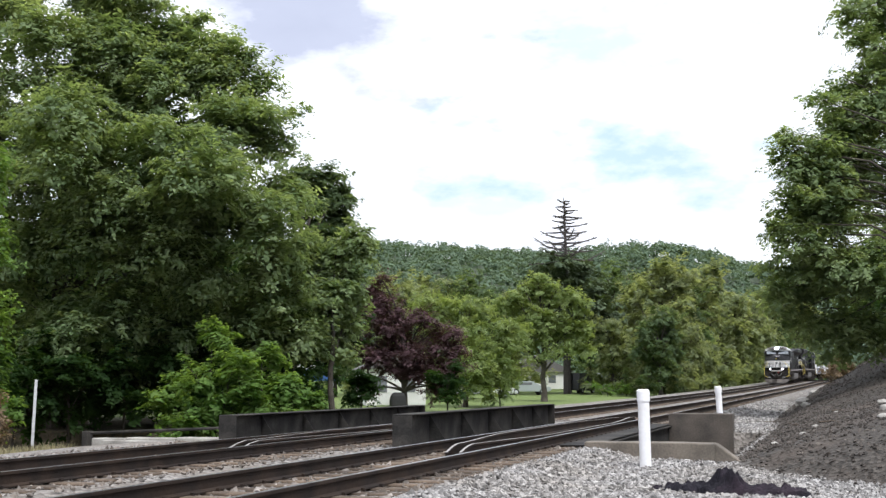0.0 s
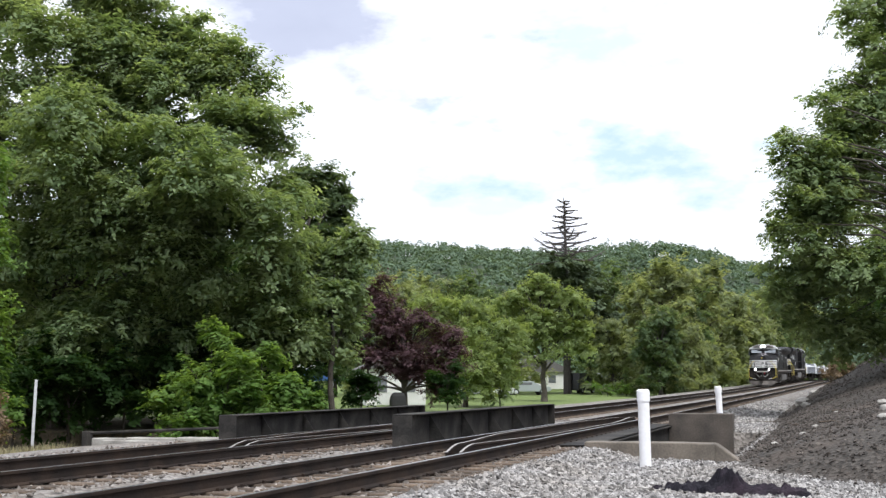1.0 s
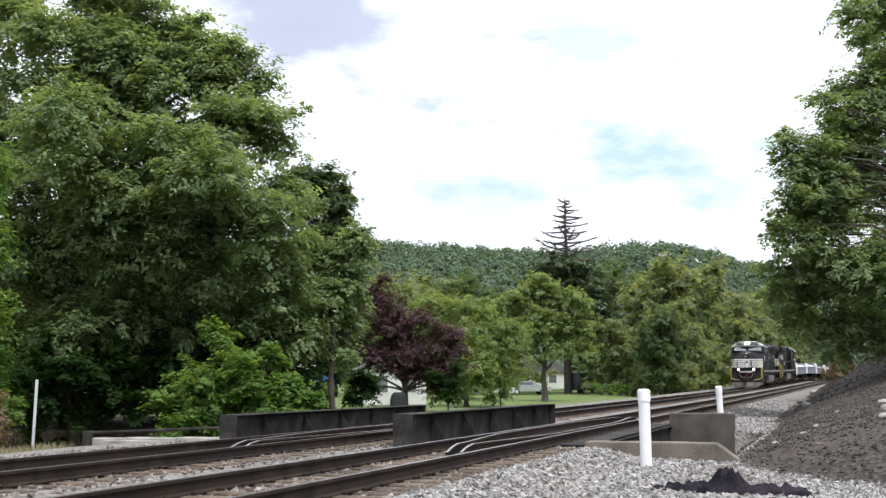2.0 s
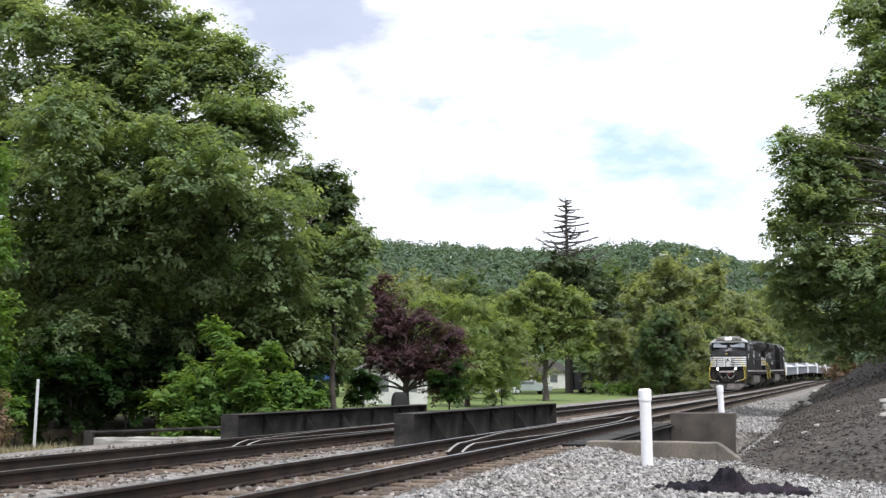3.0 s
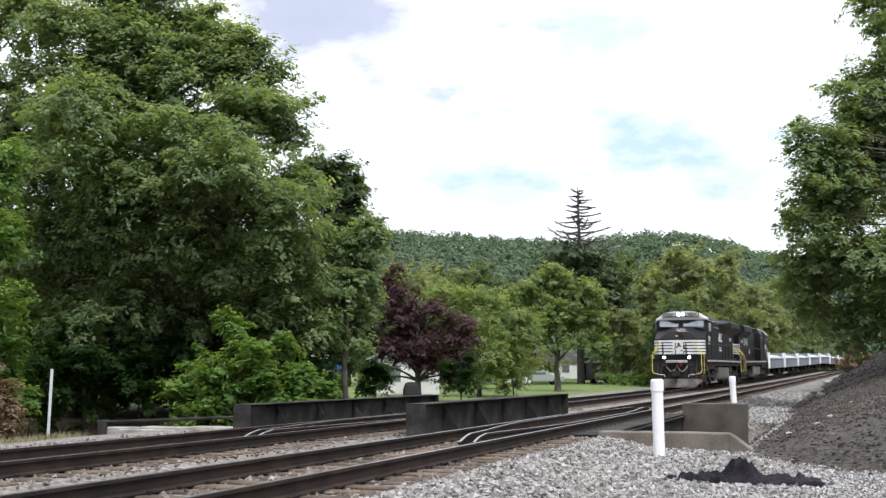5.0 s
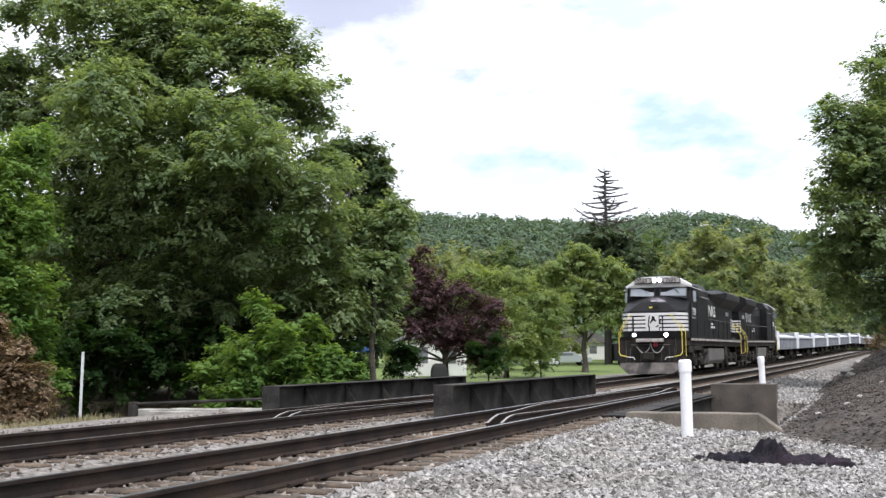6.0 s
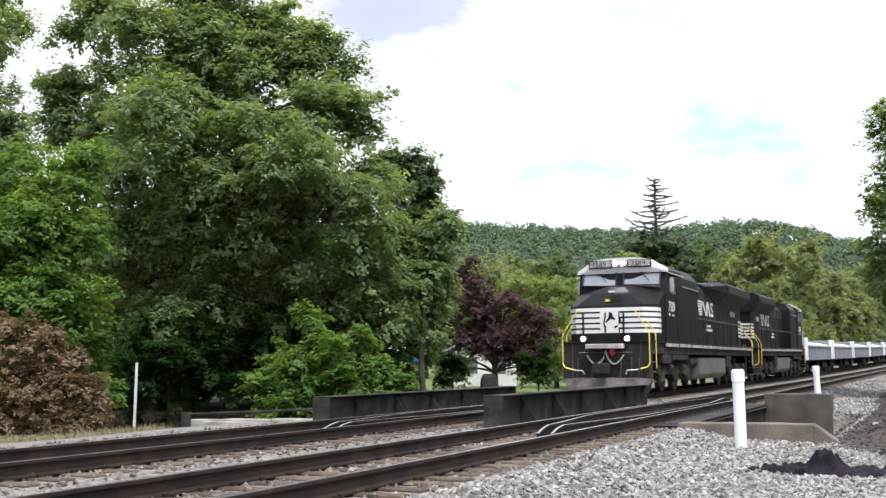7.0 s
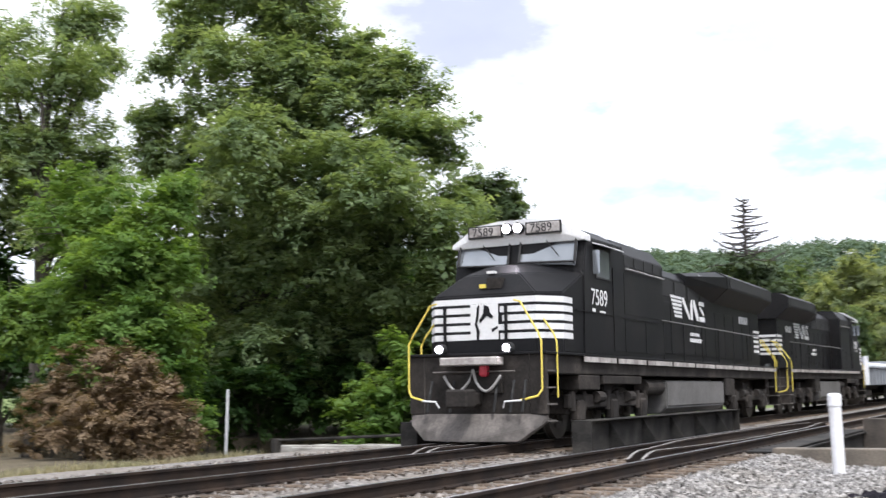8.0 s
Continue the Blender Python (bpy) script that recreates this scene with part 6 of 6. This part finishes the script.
def build_car(name, label, x, y, turn, material, length, height, box_back=False, bed=False):
    g = foot(x, y)
    C = thing(name, label, "car", pose(x, y, g, 0, 0, turn), "parked vehicles")
    l = length / 2
    if box_back:
        prof = [(-l, 0.35), (l, 0.35), (l, 0.95), (l - 0.8, 1.05), (l - 1.3, height), (-l, height)]
    elif bed:
        prof = [(-l, 0.4), (l, 0.4), (l, 1.0), (l - 1.2, 1.1), (l - 1.9, height), (l - 3.2, height), (l - 3.4, 1.1), (-l, 1.1)]
    else:
        prof = [(-l, 0.35), (l, 0.35), (l, 0.8), (l - 1.1, 0.95), (l - 1.9, height), (-l + 1.1, height), (-l + 0.3, 0.95), (-l, 0.9)]
    bm = bmesh.new()
    prism(bm, prof, 1, -0.88, 0.88)
    bmesh.ops.bevel(bm, geom=bm.edges[:], offset=0.06, segments=2, affect="EDGES")
    part("body", bm, material, C)
    top = [p for p in prof if p[1] == height]
    x1, x0 = max(p[0] for p in top), min(p[0] for p in top)
    for sy in (-1, 1):
        part("side_glass", boxes((x0 + 0.1, x1 - 0.05, sy * 0.885 - 0.01, sy * 0.885 + 0.01, 1.02, height - 0.12)), M_WINDOW, C)
        for wx in (-l + 0.85, l - 0.85):
            bm = bmesh.new()
            disc(bm, (wx, sy * 0.82, 0.33), "y", 0.33, 0.2, 20)
            wh = part("wheel", bm, M_BLACK, C)
            bm = bmesh.new()
            disc(bm, (wx, sy * 0.93, 0.33), "y", 0.19, 0.02, 16)
            part("rim", bm, M_STAKE, wh)
    for sy in (-0.6, 0.6):
        part("headlamp", boxes((l - 0.02, l + 0.02, sy - 0.18, sy + 0.18, 0.62, 0.76)), M_WINDOW, C)


build_car("pickup_truck", "white pickup truck parked under garden trees", 3.6, 98, 8, M_CAR_WHITE, 5.2, 1.75, bed=True)
build_car("saloon_car", "silver car parked behind the lawn", 8.6, 112, 10, M_CAR_SILVER, 4.5, 1.4)
build_car("dark_van", "dark van parked at the lawn's end", 15.0, 120, 60, M_CAR_DARK, 4.6, 2.2, box_back=True)
build_car("white_van", "white van parked near the trees", 22.2, 142, 30, M_CAR_WHITE, 4.4, 2.1, box_back=True)


def build_cone_shrub():
    p = eye_point(0.167, 0, 104)
    g = foot(p.x, p.y)
    t = thing("cone_shrub", "narrow clipped evergreen shrub on the lawn", "shrub", pose(p.x, p.y, g))
    bm = bmesh.new()
    tube(bm, [(0, 0, -0.1), (0, 0, 2.2)], 0.05, 6)
    part("trunk", bm, M_BARK, t)
    pts, out = crown_points([(0, 0, 0.7, 0.6, 0.6, 0.7), (0, 0, 1.4, 0.5, 0.5, 0.7), (0, 0, 2.0, 0.3, 0.3, 0.6)], 2200, 0.25, 77, 0.2)
    c = new("crown", leaf_mesh("crown", pts, out, 0.16, 0.08, M_LEAF, 77))
    c.parent = t


build_cone_shrub()
p = eye_point(0.15, 0, 103)
build_tree("shrub", "low yellow-green shrub on the lawn", (p.x, p.y, 0), [(0, 0, 0.5, 1.3, 0.8, 0.6), (1.5, 0, 0.6, 1.0, 0.8, 0.7), (-1.2, 0, 0.9, 0.9, 0.8, 0.9)], 3000, 0.2, 0.35, M_LEAF_BRIGHT, 78, 0.04, category="shrub", group="shrubs under the trees")


# ---- movement ----
def s_at(t):
    """How far along the line the train's front stands at t seconds."""
    return 18.9 + 15.57 * (8 - t)


def spin(wheel, y, r, sign):
    rows = []
    n = 240
    for k in range(n + 1):
        t = 8.0 * k / n
        a = math.degrees(15.57 * t / r) * sign
        rows.append((t, pose(0, y, r, a % 360)))
    walk(wheel, rows)


def motions():
    ticks = [0, 1, 2, 3, 4, 5, 6, 7, 8]
    walk(lead, [(t, frame_at(s_at(t), FAR_C)) for t in ticks])
    walk(second, [(t, frame_at(s_at(t) + BEHIND, FAR_C) @ pose(0, 0, 0, 0, 0, 180)) for t in ticks])
    for k, w in enumerate(wagons):
        walk(w, [(t, frame_at(s_at(t) + BEHIND + 0.25 + k * WAGON_LENGTH, FAR_C)) for t in ticks])
    for thing_ob, r, sign in [(lead, 0.53, 1), (second, 0.53, -1)] + [(w, 0.42, 1) for w in wagons[:3]]:
        for c in thing_ob.children:
            if c.name.startswith("wheelset"):
                spin(c, c.location.y, r, sign)


motions()
